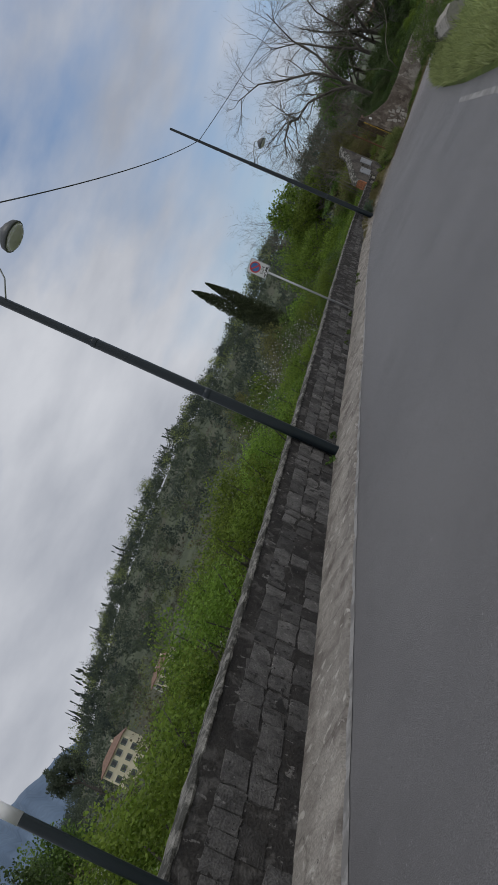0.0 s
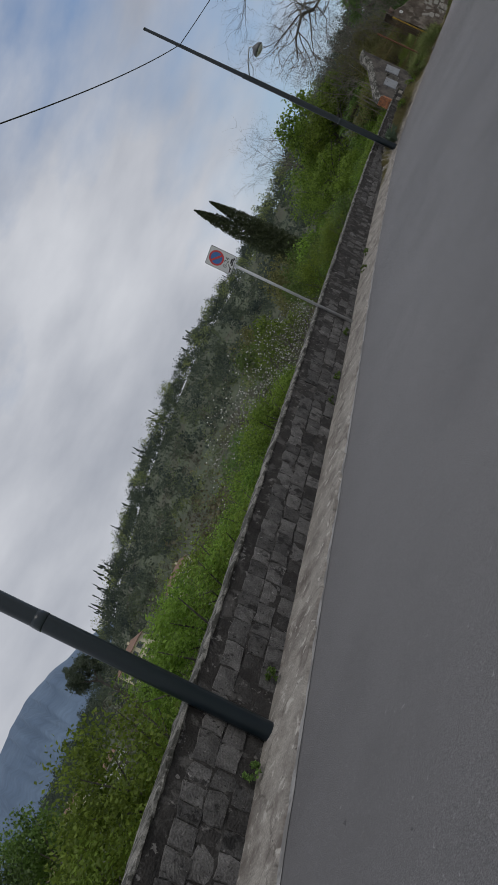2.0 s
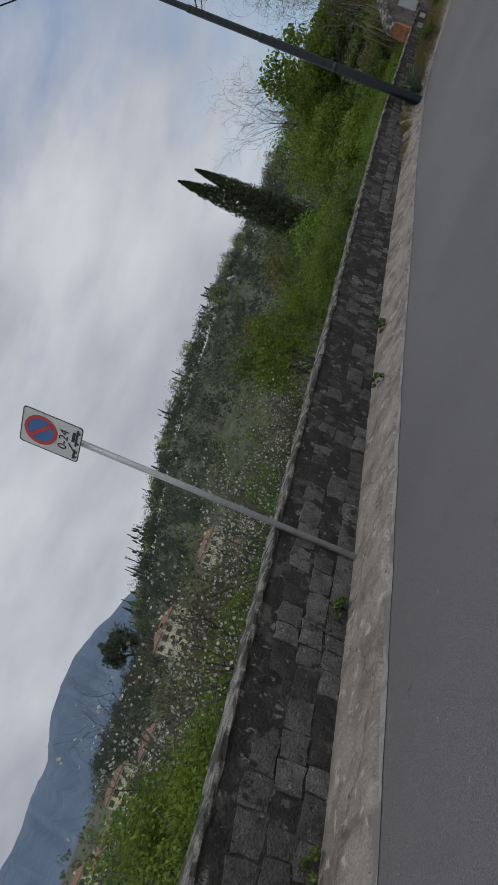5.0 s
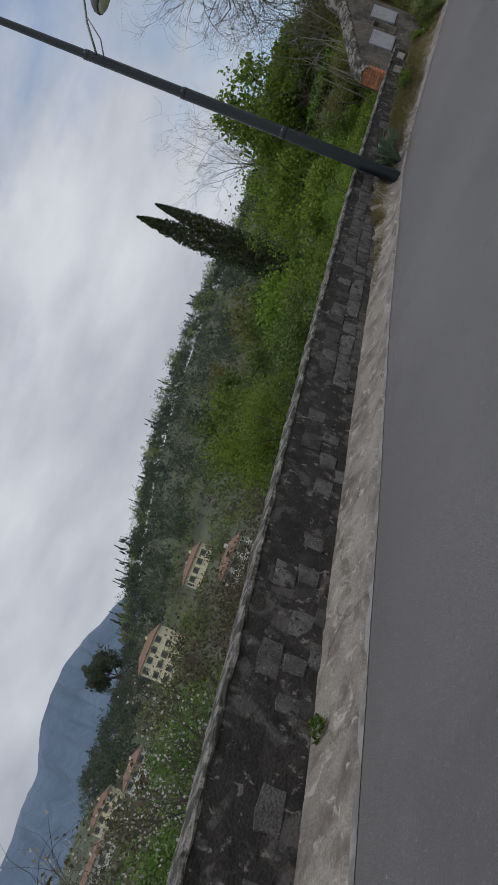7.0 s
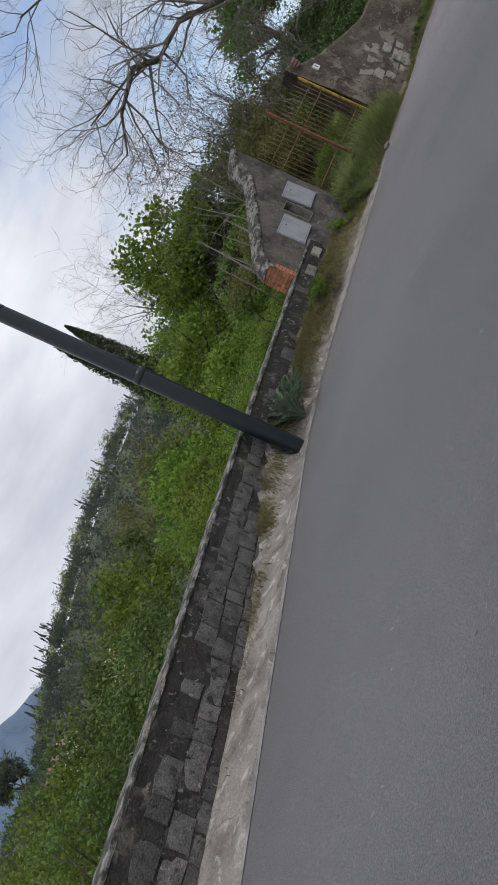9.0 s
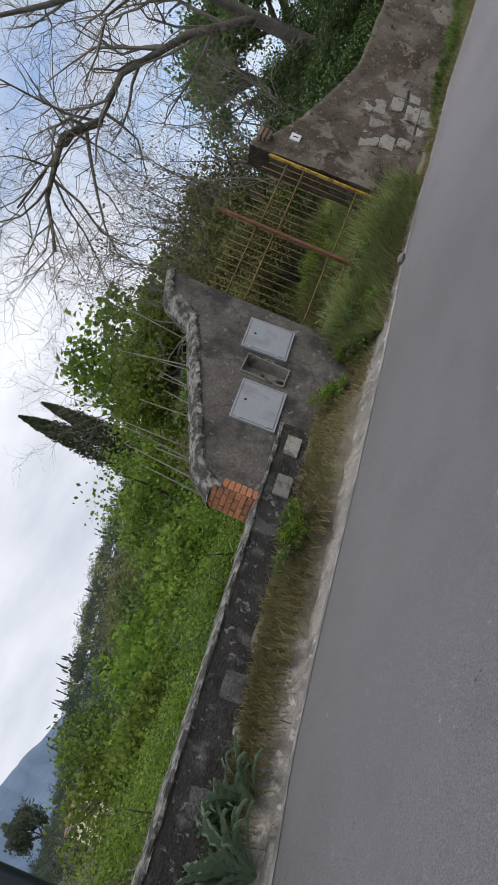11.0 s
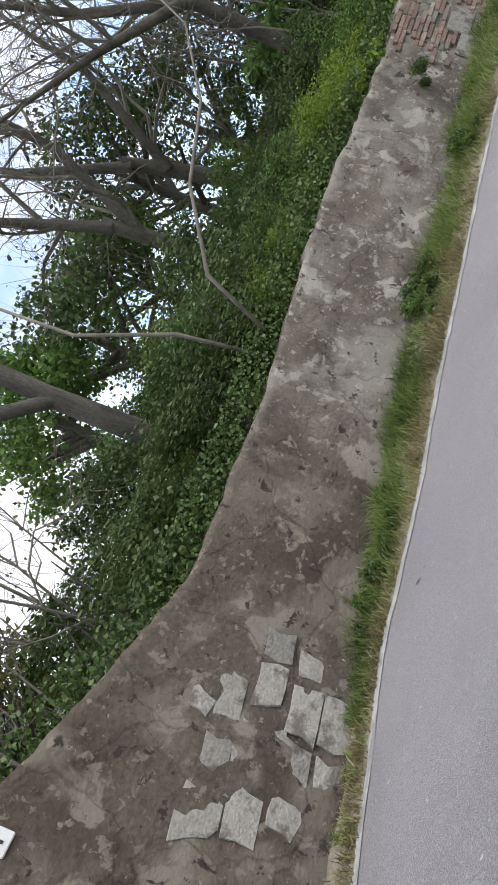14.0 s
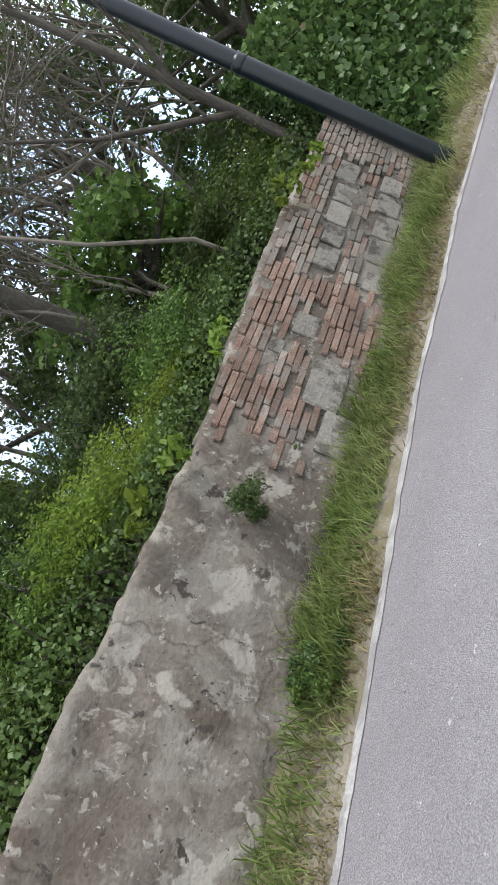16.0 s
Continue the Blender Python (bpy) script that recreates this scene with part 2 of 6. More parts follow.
GALV = surface("galvanised_steel", [(0.3, (0.42, 0.43, 0.44)), (0.7, (0.55, 0.56, 0.57))], 8, 80, 0.3, 0.45, 0.1, metal=0.4)
RUST = surface("rusty_steel", [(0.3, (0.12, 0.05, 0.028)), (0.7, (0.24, 0.11, 0.06))], 12, 90, 0.5, 0.85, 0.5)
YELLOW_RUST = surface("yellow_paint_rusting", [(0.3, (0.42, 0.27, 0.03)), (0.7, (0.55, 0.38, 0.05))], 8, 60, 0.3, 0.7, 0.3, stain=(0.2, 0.10, 0.04), stain_scale=6)
OLIVE_BAR = surface("rusty_yellow_bar", [(0.3, (0.085, 0.055, 0.025)), (0.7, (0.21, 0.14, 0.045))], 6, 60, 0.4, 0.8, 0.3)
GREY_DOOR = surface("grey_cabinet_paint", [(0.3, (0.31, 0.325, 0.355)), (0.7, (0.37, 0.385, 0.415))], 3, 50, 0.12, 0.55, 0.08, stain=(0.28, 0.285, 0.30), stain_scale=3)
WHITE = surface("white_enamel", [(0.3, (0.66, 0.66, 0.66)), (0.7, (0.76, 0.76, 0.76))], 4, 40, 0.08, 0.4, 0.0)
SIGN_RED = surface("sign_red", [(0.3, (0.58, 0.05, 0.055)), (0.7, (0.64, 0.06, 0.065))], 4, 40, 0.08, 0.4, 0.0)
SIGN_BLUE = surface("sign_blue", [(0.3, (0.05, 0.17, 0.44)), (0.7, (0.06, 0.19, 0.48))], 4, 40, 0.08, 0.4, 0.0)
BLACK = surface("black_print", [(0.3, (0.02, 0.02, 0.02)), (0.7, (0.03, 0.03, 0.03))], 4, 40, 0.1, 0.5, 0.0)
CABLE = surface("black_cable", [(0.3, (0.015, 0.015, 0.015)), (0.7, (0.03, 0.03, 0.03))], 4, 40, 0.1, 0.6, 0.0)
EARTH = surface("grass_and_earth", [(0.3, (0.085, 0.12, 0.03)), (0.7, (0.17, 0.225, 0.055))], 0.8, 25, 0.5, 0.95, 0.6, stain=(0.13, 0.115, 0.075), stain_scale=0.5, stain_at=(0.58, 0.72))
FOREST_FLOOR = surface("woodland_floor", [(0.35, (0.058, 0.075, 0.046)), (0.65, (0.10, 0.118, 0.066))], 0.05, 0.8, 0.5, 0.95, 0.3, stain=(0.085, 0.088, 0.058), stain_scale=0.02, stain_at=(0.5, 0.6))
VERGE = surface("sandy_verge", [(0.3, (0.14, 0.122, 0.095)), (0.7, (0.29, 0.26, 0.21))], 3, 45, 0.5, 0.95, 0.7, stain=(0.15, 0.135, 0.075), stain_scale=2.5, stain_at=(0.46, 0.6))
BARK = surface("grey_bark", [(0.3, (0.05, 0.044, 0.038)), (0.7, (0.15, 0.135, 0.118))], 4, 50, 0.6, 0.95, 0.8, stretch=(1, 1, 0.3))
TWIG = surface("twig_bark", [(0.3, (0.11, 0.095, 0.08)), (0.7, (0.22, 0.2, 0.17))], 4, 50, 0.3, 0.95, 0.3)
HOUSE_WALL = surface("cream_plaster", [(0.3, (0.66, 0.60, 0.42)), (0.7, (0.76, 0.70, 0.52))], 0.6, 5, 0.15, 0.9, 0.1)
HOUSE_WHITE = surface("white_plaster", [(0.3, (0.58, 0.57, 0.54)), (0.7, (0.7, 0.69, 0.66))], 0.6, 5, 0.15, 0.9, 0.1)
ROOF = surface("terracotta_roof", [(0.3, (0.17, 0.105, 0.078)), (0.7, (0.26, 0.165, 0.12))], 1.2, 8, 0.4, 0.9, 0.4)
WINDOW_DARK = surface("dark_window_glass", [(0.3, (0.05, 0.055, 0.06)), (0.7, (0.08, 0.085, 0.09))], 2, 9, 0.2, 0.3, 0.0)
SHUTTER = surface("green_shutter", [(0.3, (0.10, 0.13, 0.11)), (0.7, (0.15, 0.18, 0.155))], 2, 9, 0.2, 0.7, 0.1)
# even dark plaster; the building's shade is put into its base colour
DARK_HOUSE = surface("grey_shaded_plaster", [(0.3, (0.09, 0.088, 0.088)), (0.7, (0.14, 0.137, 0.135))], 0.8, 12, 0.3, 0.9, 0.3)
# distance haze is put into the ridge's base colour as blue
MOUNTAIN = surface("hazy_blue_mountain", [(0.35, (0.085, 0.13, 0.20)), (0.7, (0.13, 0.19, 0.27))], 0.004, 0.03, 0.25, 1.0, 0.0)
LEAF_BRIGHT = leaf_material("spring_leaves", (0.048, 0.092, 0.015), (0.25, 0.365, 0.06), 0.5, 0.55, 0.2)
LEAF_MID = leaf_material("green_leaves", (0.04, 0.08, 0.018), (0.16, 0.25, 0.06), 0.35, 0.5, 0.2)
LEAF_DARK = leaf_material("evergreen_leaves", (0.026, 0.05, 0.018), (0.11, 0.165, 0.055), 0.3, 0.5, 0.2)
LEAF_IVY = leaf_material("ivy_leaves", (0.03, 0.065, 0.02), (0.13, 0.21, 0.065), 0.25, 0.4, 0.15)
LEAF_CYPRESS = leaf_material("cypress_needles", (0.032, 0.042, 0.022), (0.085, 0.102, 0.05), 0.1, 0.6, 0.1)
LEAF_DRY = leaf_material("brown_twigs_and_buds", (0.06, 0.05, 0.03), (0.16, 0.14, 0.08), 0.2, 0.7, 0.2)
LEAF_OLIVE = leaf_material("olive_brown_foliage", (0.085, 0.088, 0.034), (0.25, 0.25, 0.10), 0.45, 0.65, 0.15)
# distance haze is lifted into these foliage colours; strong translucency softens their shade
LEAF_FAR = leaf_material("far_woods_green", (0.085, 0.105, 0.062), (0.175, 0.21, 0.10), 0.5, 0.8, 0, 0.05, 1.7, 0.4)
LEAF_FAR_DARK = leaf_material("far_woods_dark", (0.056, 0.073, 0.062), (0.118, 0.145, 0.098), 0.5, 0.8, 0, 0.05, 1.7, 0.4)
LEAF_FAR_PINE = leaf_material("far_pine_needles", (0.042, 0.057, 0.052), (0.085, 0.108, 0.088), 0.5, 0.8, 0, 0.05, 1.7, 0.4)
LEAF_FAR_BRIGHT = leaf_material("far_woods_spring", (0.12, 0.15, 0.062), (0.29, 0.335, 0.125), 0.5, 0.8, 0, 0.05, 1.7, 0.4)
LEAF_FAR_BROWN = leaf_material("far_woods_bare", (0.072, 0.07, 0.055), (0.145, 0.135, 0.10), 0.5, 0.8, 0, 0.05, 1.7, 0.4)
BLOSSOM = leaf_material("white_blossom", (0.34, 0.34, 0.31), (0.58, 0.58, 0.54), 0.3, 0.7)
GRASS = leaf_material("grass_blades", (0.13, 0.165, 0.055), (0.38, 0.43, 0.18), 0.45, 0.6)
GRASS_OLIVE = leaf_material("olive_weed_blades", (0.11, 0.112, 0.045), (0.30, 0.28, 0.13), 0.35, 0.7)
GRASS_DRY = leaf_material("dry_grass_blades", (0.12, 0.105, 0.05), (0.33, 0.285, 0.15), 0.3, 0.7)
GRASS_GREEN = leaf_material("green_grass_blades", (0.06, 0.095, 0.025), (0.25, 0.33, 0.10), 0.4, 0.6)
AGAVE = leaf_material("grey_green_leaves", (0.07, 0.11, 0.068), (0.21, 0.28, 0.18), 0.25, 0.55)


# ---- builders ----
def mesh_of(name, verts, faces, materials, smooth=False, index=None):
    me = bpy.data.meshes.new(name)
    me.from_pydata([tuple(v) for v in verts], [], [tuple(f) for f in faces])
    for m in materials if isinstance(materials, (list, tuple)) else [materials]:
        me.materials.append(m)
    if smooth:
        me.polygons.foreach_set("use_smooth", [True] * len(me.polygons))
    if index is not None:
        me.polygons.foreach_set("material_index", index)
    me.update()
    return me


def part(name, data, material, parent, label=""):
    """Links a bmesh or a mesh as one mesh object under a thing or a part."""
    if isinstance(data, bmesh.types.BMesh):
        me = bpy.data.meshes.new(name)
        data.to_mesh(me)
        data.free()
        me.materials.append(material)
        data = me
    ob = new(name, data)
    if parent:
        ob.parent = parent
    if label:
        ob["label"] = label
    return ob


def thing(name, label, category, m=None, group="", kind=""):
    ob = new(name)
    ob.empty_display_size = 0.2
    if m is not None:
        ob.matrix_basis = m
    return tagged(ob, label, category, group, kind)


def box(bm, sx, sy, sz, at=(0, 0, 0), bevel=0.0, turn=None):
    made = bmesh.ops.create_cube(bm, size=1)["verts"]
    for v in made:
        v.co = Vector((v.co.x * sx, v.co.y * sy, v.co.z * sz))
    if bevel:
        edges = list({e for v in made for e in v.link_edges})
        made = list({v for f in bmesh.ops.bevel(bm, geom=edges, offset=bevel, segments=2, affect="EDGES", clamp_overlap=True)["faces"] for v in f.verts} | {v for v in made if v.is_valid})
    for v in made:
        if turn is not None:
            v.co = turn @ v.co
        v.co += Vector(at)
    return bm


def boxed(*args, **kw):
    return box(bmesh.new(), *args, **kw)


def tube_arrays(points, radii, sides=8, verts=None, faces=None, closed=True):
    """Adds a tapered tube along the points to the lists of vertices and faces."""
    verts = [] if verts is None else verts
    faces = [] if faces is None else faces
    start = len(verts)
    points = [Vector(p) for p in points]
    side = None
    for i, p in enumerate(points):
        d = points[min(i + 1, len(points) - 1)] - points[max(i - 1, 0)]
        d = d.normalized() if d.length > 1e-9 else Vector((0, 0, 1))
        if side is None:
            side = d.cross(Vector((0.31, 0.17, 0.93)) if abs(d.z) < 0.9 else Vector((1, 0.1, 0))).normalized()
        else:
            side = (side - d * side.dot(d)).normalized()
        other = d.cross(side)
        for k in range(sides):
            a = 2 * math.pi * k / sides
            verts.append(p + (side * math.cos(a) + other * math.sin(a)) * radii[i])
    for i in range(len(points) - 1):
        for k in range(sides):
            a, b = start + i * sides + k, start + i * sides + (k + 1) % sides
            faces.append((a, b, b + sides, a + sides))
    if closed:
        faces.append(tuple(start + k for k in range(sides))[::-1])
        faces.append(tuple(start + (len(points) - 1) * sides + k for k in range(sides)))
    return verts, faces


def tube(name, points, radii, material, sides=12):
    if not isinstance(radii, (list, tuple)):
        radii = [radii] * len(points)
    return mesh_of(name, *tube_arrays(points, radii, sides), material, smooth=True)


def leaf_mesh(name, centres, size, material, seed, outward=None, droop=0.0, narrow=0.55):
    """Folded leaves, two triangles each, round the given places."""
    rng = np.random.default_rng(seed)
    c = np.asarray(centres, float)
    n = len(c)
    v = rng.normal(size=(n, 3))
    if outward is not None:
        v += outward * 0.8
    v[:, 2] -= droop
    v /= np.linalg.norm(v, axis=1)[:, None] + 1e-9
    u = np.cross(v, rng.normal(size=(n, 3)))
    u /= np.linalg.norm(u, axis=1)[:, None] + 1e-9
    w = np.cross(u, v)
    s = (size * rng.uniform(0.6, 1.35, n))[:, None]
    quad = np.stack([c - v * s * 0.5, c - u * s * 0.5 * narrow + w * s * 0.12, c + v * s * 0.5, c + u * s * 0.5 * narrow + w * s * 0.12], 1).reshape(-1, 3)
    i = np.arange(n)[:, None] * 4
    me = bpy.data.meshes.new(name)
    me.vertices.add(n * 4)
    me.vertices.foreach_set("co", quad.ravel())
    me.loops.add(n * 6)
    me.loops.foreach_set("vertex_index", np.concatenate([i, i + 1, i + 2, i, i + 2, i + 3], 1).ravel())
    me.polygons.add(n * 2)
    me.polygons.foreach_set("loop_start", np.arange(0, n * 6, 3))
    for m in [material]:
        me.materials.append(m)
    me.update(calc_edges=True)
    me.validate()
    return me


def cloud(n, radius, clumps, seed, flat=0.0, hollow=0.55, clump_size=0.34):
    """Places for leaves: uneven clumps over a lumpy body that stands on z = 0."""
    rng = np.random.default_rng(seed)
    d = rng.normal(size=(clumps, 3))
    d /= np.linalg.norm(d, axis=1)[:, None]
    d[:, 2] = np.where(d[:, 2] < -0.35, -d[:, 2], d[:, 2])
    r = rng.uniform(hollow, 0.95, clumps)[:, None]
    centre = d * r
    which = rng.integers(0, clumps, n)
    spread = rng.uniform(0.6, 1.3, clumps)[which][:, None] * clump_size
    o = rng.normal(size=(n, 3))
    o /= np.linalg.norm(o, axis=1)[:, None]
    p = centre[which] + o * spread * rng.uniform(0.3, 1.0, (n, 1))
    p = p * np.asarray(radius) + np.array([0, 0, radius[2] * (1 - flat)])
    p[:, 2] = np.abs(p[:, 2])
    return p, o


# ---- plan ----
SLOPE = 0.0575
# left boundary (face of the walls towards the road), left edge of the asphalt, right edge of the asphalt: x, y
WALL = [(-3.4, -45), (-4.1, -5), (-4.63, 3), (-5.02, 7), (-5.39, 11), (-5.72, 18), (-6.0, 22), (-6.3, 31), (-6.25, 36), (-5.15, 40.1), (-4.2, 43.3), (-2.6, 45.8), (-1.2, 47.97), (0.98, 50.27), (2.46, 51.58), (5.5, 54.1), (7.6, 55.75), (12, 58.3), (24, 63.5), (60, 74)]
LEFT_EDGE = [(-2.4, -45), (-3.4, -5), (-3.82, 2.5), (-4.07, 5.3), (-4.34, 8.5), (-4.57, 11.3), (-4.79, 15.5), (-5.0, 18.5), (-5.3, 23), (-5.46, 27.5), (-5.62, 31), (-5.62, 36.4), (-5.33, 38.2), (-4.95, 39.2), (-4.52, 40.2), (-4.08, 41.3), (-3.74, 42.2), (-3.44, 43.1), (-3.09, 44.2), (-2.6, 45.2), (-2.0, 46.2), (-1.6, 47.0), (-1.12, 47.72), (-0.18, 48.42), (0.74, 49.38), (1.93, 50.43), (2.48, 50.96), (3.25, 51.6), (4.06, 52.3), (4.88, 53.0), (5.8, 53.6), (6.6, 54.2), (8.2, 55.05), (12, 56.9), (24, 62.0), (60, 72)]
RIGHT_EDGE = [(2.6, -45), (1.6, -5), (1.3, 2), (1.05, 8), (0.75, 14), (0.42, 20), (0.25, 27), (0.35, 32), (0.75, 36), (1.5, 39.5), (2.5, 42), (4.0, 44.6), (6.2, 47.2), (9, 49.6), (14, 52.4), (24, 56), (60, 65)]


def road_z(y):
    y = np.asarray(y, float)
    return SLOPE * np.clip(y, -60, 62) + 0.055 * np.clip(y - 47, 0, 15)


def taller(y):
    """How much the low wall rises over its usual height."""
    return float(np.interp(y, [2, 4, 8, 12, 18, 24], [0.08, 0.07, 0.035, 0.02, 0.01, 0.0]))


def along(line, step):
    """The plan line in even steps: places and left-hand normals."""
    p = np.array(line, float)
    d = np.hypot(*np.diff(p, axis=0).T)
    s = np.concatenate([[0], np.cumsum(d)])
    t = np.linspace(0, s[-1], int(s[-1] / step) + 1)
    q = np.stack([np.interp(t, s, p[:, 0]), np.interp(t, s, p[:, 1])], 1)
    g = np.gradient(q, axis=0)
    g /= np.linalg.norm(g, axis=1)[:, None]
    return q, np.stack([-g[:, 1], g[:, 0]], 1), t


def signed(line, x, y):
    """Distance from the line, positive on its left."""
    p = np.array(line, float)
    best = np.full(np.shape(x), 1e9)
    side = np.ones(np.shape(x))
    for (ax, ay), (bx, by) in zip(p[:-1], p[1:]):
        dx, dy = bx - ax, by - ay
        u = np.clip(((x - ax) * dx + (y - ay) * dy) / (dx * dx + dy * dy), 0, 1)
        d = np.hypot(x - ax - u * dx, y - ay - u * dy)
        cr = dx * (y - ay) - dy * (x - ax)
        near = d < best
        best = np.where(near, d, best)
        side = np.where(near, np.where(cr >= 0, 1, -1), side)
    return best * side


def smooth(a, b, x):
    t = np.clip((np.asarray(x, float) - a) / (b - a), 0, 1)
    return t * t * (3 - 2 * t)


SKY_AZ = [-180, -100, -80, -62, -57, -54, -50, -43, -36, -30, -24, -18, 0, 30, 60, 120, 180]
SKY_EL = [2, 2.0, 2.0, 2.4, 3.1, 4.1, 5.5, 6.9, 7.6, 7.7, 7.0, 6.9, 6.6, 6, 4, 3, 2]


def land_z(x, y):
    """Height of the ground away from the road."""
    x, y = np.asarray(x, float), np.asarray(y, float)
    r, az = np.hypot(x, y - 10), np.degrees(np.arctan2(x, y - 10))
    dl, dr = signed(WALL, x, y), -signed(RIGHT_EDGE, x, y)
    zr = road_z(y)
    hill = np.tan(np.radians(np.interp(az, SKY_AZ, SKY_EL))) * 700 * smooth(70, 700, r) ** 1.2
    low = zr * np.exp(-np.clip(dl, 0, None) / 60) + 0.25 - 2.2 * smooth(0, 14, dl) - 4.5 * smooth(10, 90, dl)
    high = zr + 1.25 + 2.0 * smooth(0.5, 14, dl)
    f = smooth(41, 47.5, y + 0.25 * x) * (1 - smooth(5, 13, dl))
    left = low * (1 - f) + high * f + hill
    right = zr + 0.1 + 0.5 * smooth(0.2, 2.0, dr) + 1.5 * smooth(2, 30, dr) + hill
    z = np.where(dl > 0.9, left, np.where(dr > 0.35, right, zr - 0.14))
    verge = (dl <= 0.9) & (signed(LEFT_EDGE, x, y) > 0.1)
    return np.where(verge, zr - 0.10, z)


def spaced(lo, hi, step, far):
    core = list(np.arange(lo, hi + 1e-6, step))
    s, a, b = step, lo, hi
    before, after = [], []
    while a > -far or b < far:
        s *= 1.16
        a, b = a - s, b + s
        before.insert(0, a)
        after.append(b)
    return np.array(before + core + after)


gx, gy = spaced(-16, 16, 0.5, 3300), spaced(-10, 66, 0.5, 3300)
GX, GY = np.meshgrid(gx, gy)
GZ = land_z(GX, GY)
far_r = np.hypot(GX, GY - 10)
GZ = GZ + np.sin(GX * 0.9) * np.cos(GY * 0.7) * 0.03 * (GZ > road_z(GY) + 0.05)
nx = len(gx)
ground_faces = [(j * nx + i, j * nx + i + 1, (j + 1) * nx + i + 1, (j + 1) * nx + i) for j in range(len(gy) - 1) for i in range(nx - 1)]
wooded = ((far_r > 125) & (GX < 60)).ravel()
ground = new("ground", mesh_of("ground", np.stack([GX, GY, GZ], -1).reshape(-1, 3), ground_faces, [EARTH, FOREST_FLOOR], smooth=True, index=[int(wooded[f[0]]) for f in ground_faces]))
tagged(ground, "grassy sloping ground with bare earth patches", "ground", kind="structure")


def strip(name, left, right, material, lift=0.0, crown=0.0, across=6, n=220):
    """A sheet between two plan lines, each cut into the same number of steps."""
    ql, _, tl = along(left, 0.4)
    qr, _, tr = along(right, 0.4)
    a = np.stack([np.interp(np.linspace(0, 1, n), tl / tl[-1], ql[:, k]) for k in (0, 1)], 1)
    b = np.stack([np.interp(np.linspace(0, 1, n), tr / tr[-1], qr[:, k]) for k in (0, 1)], 1)
    verts, faces = [], []
    for i in range(n):
        for k in range(across + 1):
            u = k / across
            p = a[i] * (1 - u) + b[i] * u
            verts.append((p[0], p[1], float(road_z(p[1])) + lift + crown * 4 * u * (1 - u)))
    for i in range(n - 1):
        for k in range(across):
            q = i * (across + 1) + k
            faces.append((q, q + 1, q + across + 2, q + across + 1))
    return mesh_of(name, verts, faces, material, smooth=True)


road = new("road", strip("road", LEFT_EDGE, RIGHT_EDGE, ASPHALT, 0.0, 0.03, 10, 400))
tagged(road, "worn grey asphalt road climbing and curving", "road", kind="structure")
# thin cracks in the asphalt
crack_rng = np.random.default_rng(12)
for ends in (((-2.86, 39.6), (-2.92, 39.02), (-2.95, 38.45), (-3.02, 37.9), (-3.3, 37.2)), ((1.47, 49.34), (1.65, 49.36)), ((-2.45, 42.5), (-2.4, 42.2)), ((-3.5, 20.2), (-3.3, 20.9), (-3.42, 21.6)), ((-2.6, 41.2), (-2.2, 41.35), (-1.9, 41.3))):
    cq, cn, ct = along(ends, 0.035)
    verts, faces = [], []
    wander = np.cumsum(crack_rng.normal(size=len(cq))) * 0.006
    for i, (p, n) in enumerate(zip(cq, cn)):
        w = 0.0035 * crack_rng.uniform(0.3, 1.4)
        for sd in (-w, w):
            v = p + n * (wander[i] + sd)
            verts.append((v[0], v[1], float(road_z(v[1])) + 0.019))
    faces = [(2 * i, 2 * i + 1, 2 * i + 3, 2 * i + 2) for i in range(len(cq) - 1)]
    part("crack", mesh_of("crack", verts, faces, MORTAR), MORTAR, road)


def shifted(line, d):
    q, nrm, _ = along(line, 0.5)
    return [tuple(p + n * d) for p, n in zip(q, nrm)]


def cut(line, y0, y1):
    q, _, _ = along(line, 0.25)
    return [tuple(p) for p in q if y0 <= p[1] <= y1]


def ribbon(name, line, offsets, material, jitter=0.0, seed=1, step=0.3, lumps=0.0, rise=None):
    """A cross-section of (sideways, height over the road) swept along a plan line."""
    rng = np.random.default_rng(seed)
    q, nrm, t = along(line, step)
    verts, faces = [], []
    m = len(offsets)
    for p, n in zip(q, nrm):
        for k, (d, h) in enumerate(offsets):
            dd = d + rng.normal() * jitter
            v = p + n * dd
            verts.append((v[0], v[1], float(road_z(v[1])) + h + (rise(v[1]) if rise else 0.0) + rng.normal() * lumps))
    for i in range(len(q) - 1):
        for k in range(m - 1):
            a = i * m + k
            faces.append((a, a + 1, a + m + 1, a + m))
    return mesh_of(name, verts, faces, material, smooth=False)


edge_far = new("road_edge_line", ribbon("edge_far", cut(LEFT_EDGE, 42, 70), [(0.015, 0.006), (-0.08, 0.007)], PAINT_FAR, 0.011, 2, 0.15))
tagged(edge_far, "pale painted line along the asphalt edge by the tall wall", "road marking", kind="structure")
edge_line = new("road_edge_line", ribbon("edge_line", cut(LEFT_EDGE, -40, 42), [(0.03, 0.006), (-0.07, 0.007)], PAINT, 0.006, 3))
tagged(edge_line, "worn white painted line along the asphalt edge", "road marking", kind="structure")
right_line = new("road_edge_line", ribbon("right_line", cut(shifted(RIGHT_EDGE, 0.42), 8, 19), [(0.06, 0.012), (-0.06, 0.012)], PAINT, 0.004, 4))
tagged(right_line, "worn white painted dash beside the grassy verge", "road marking", kind="structure")

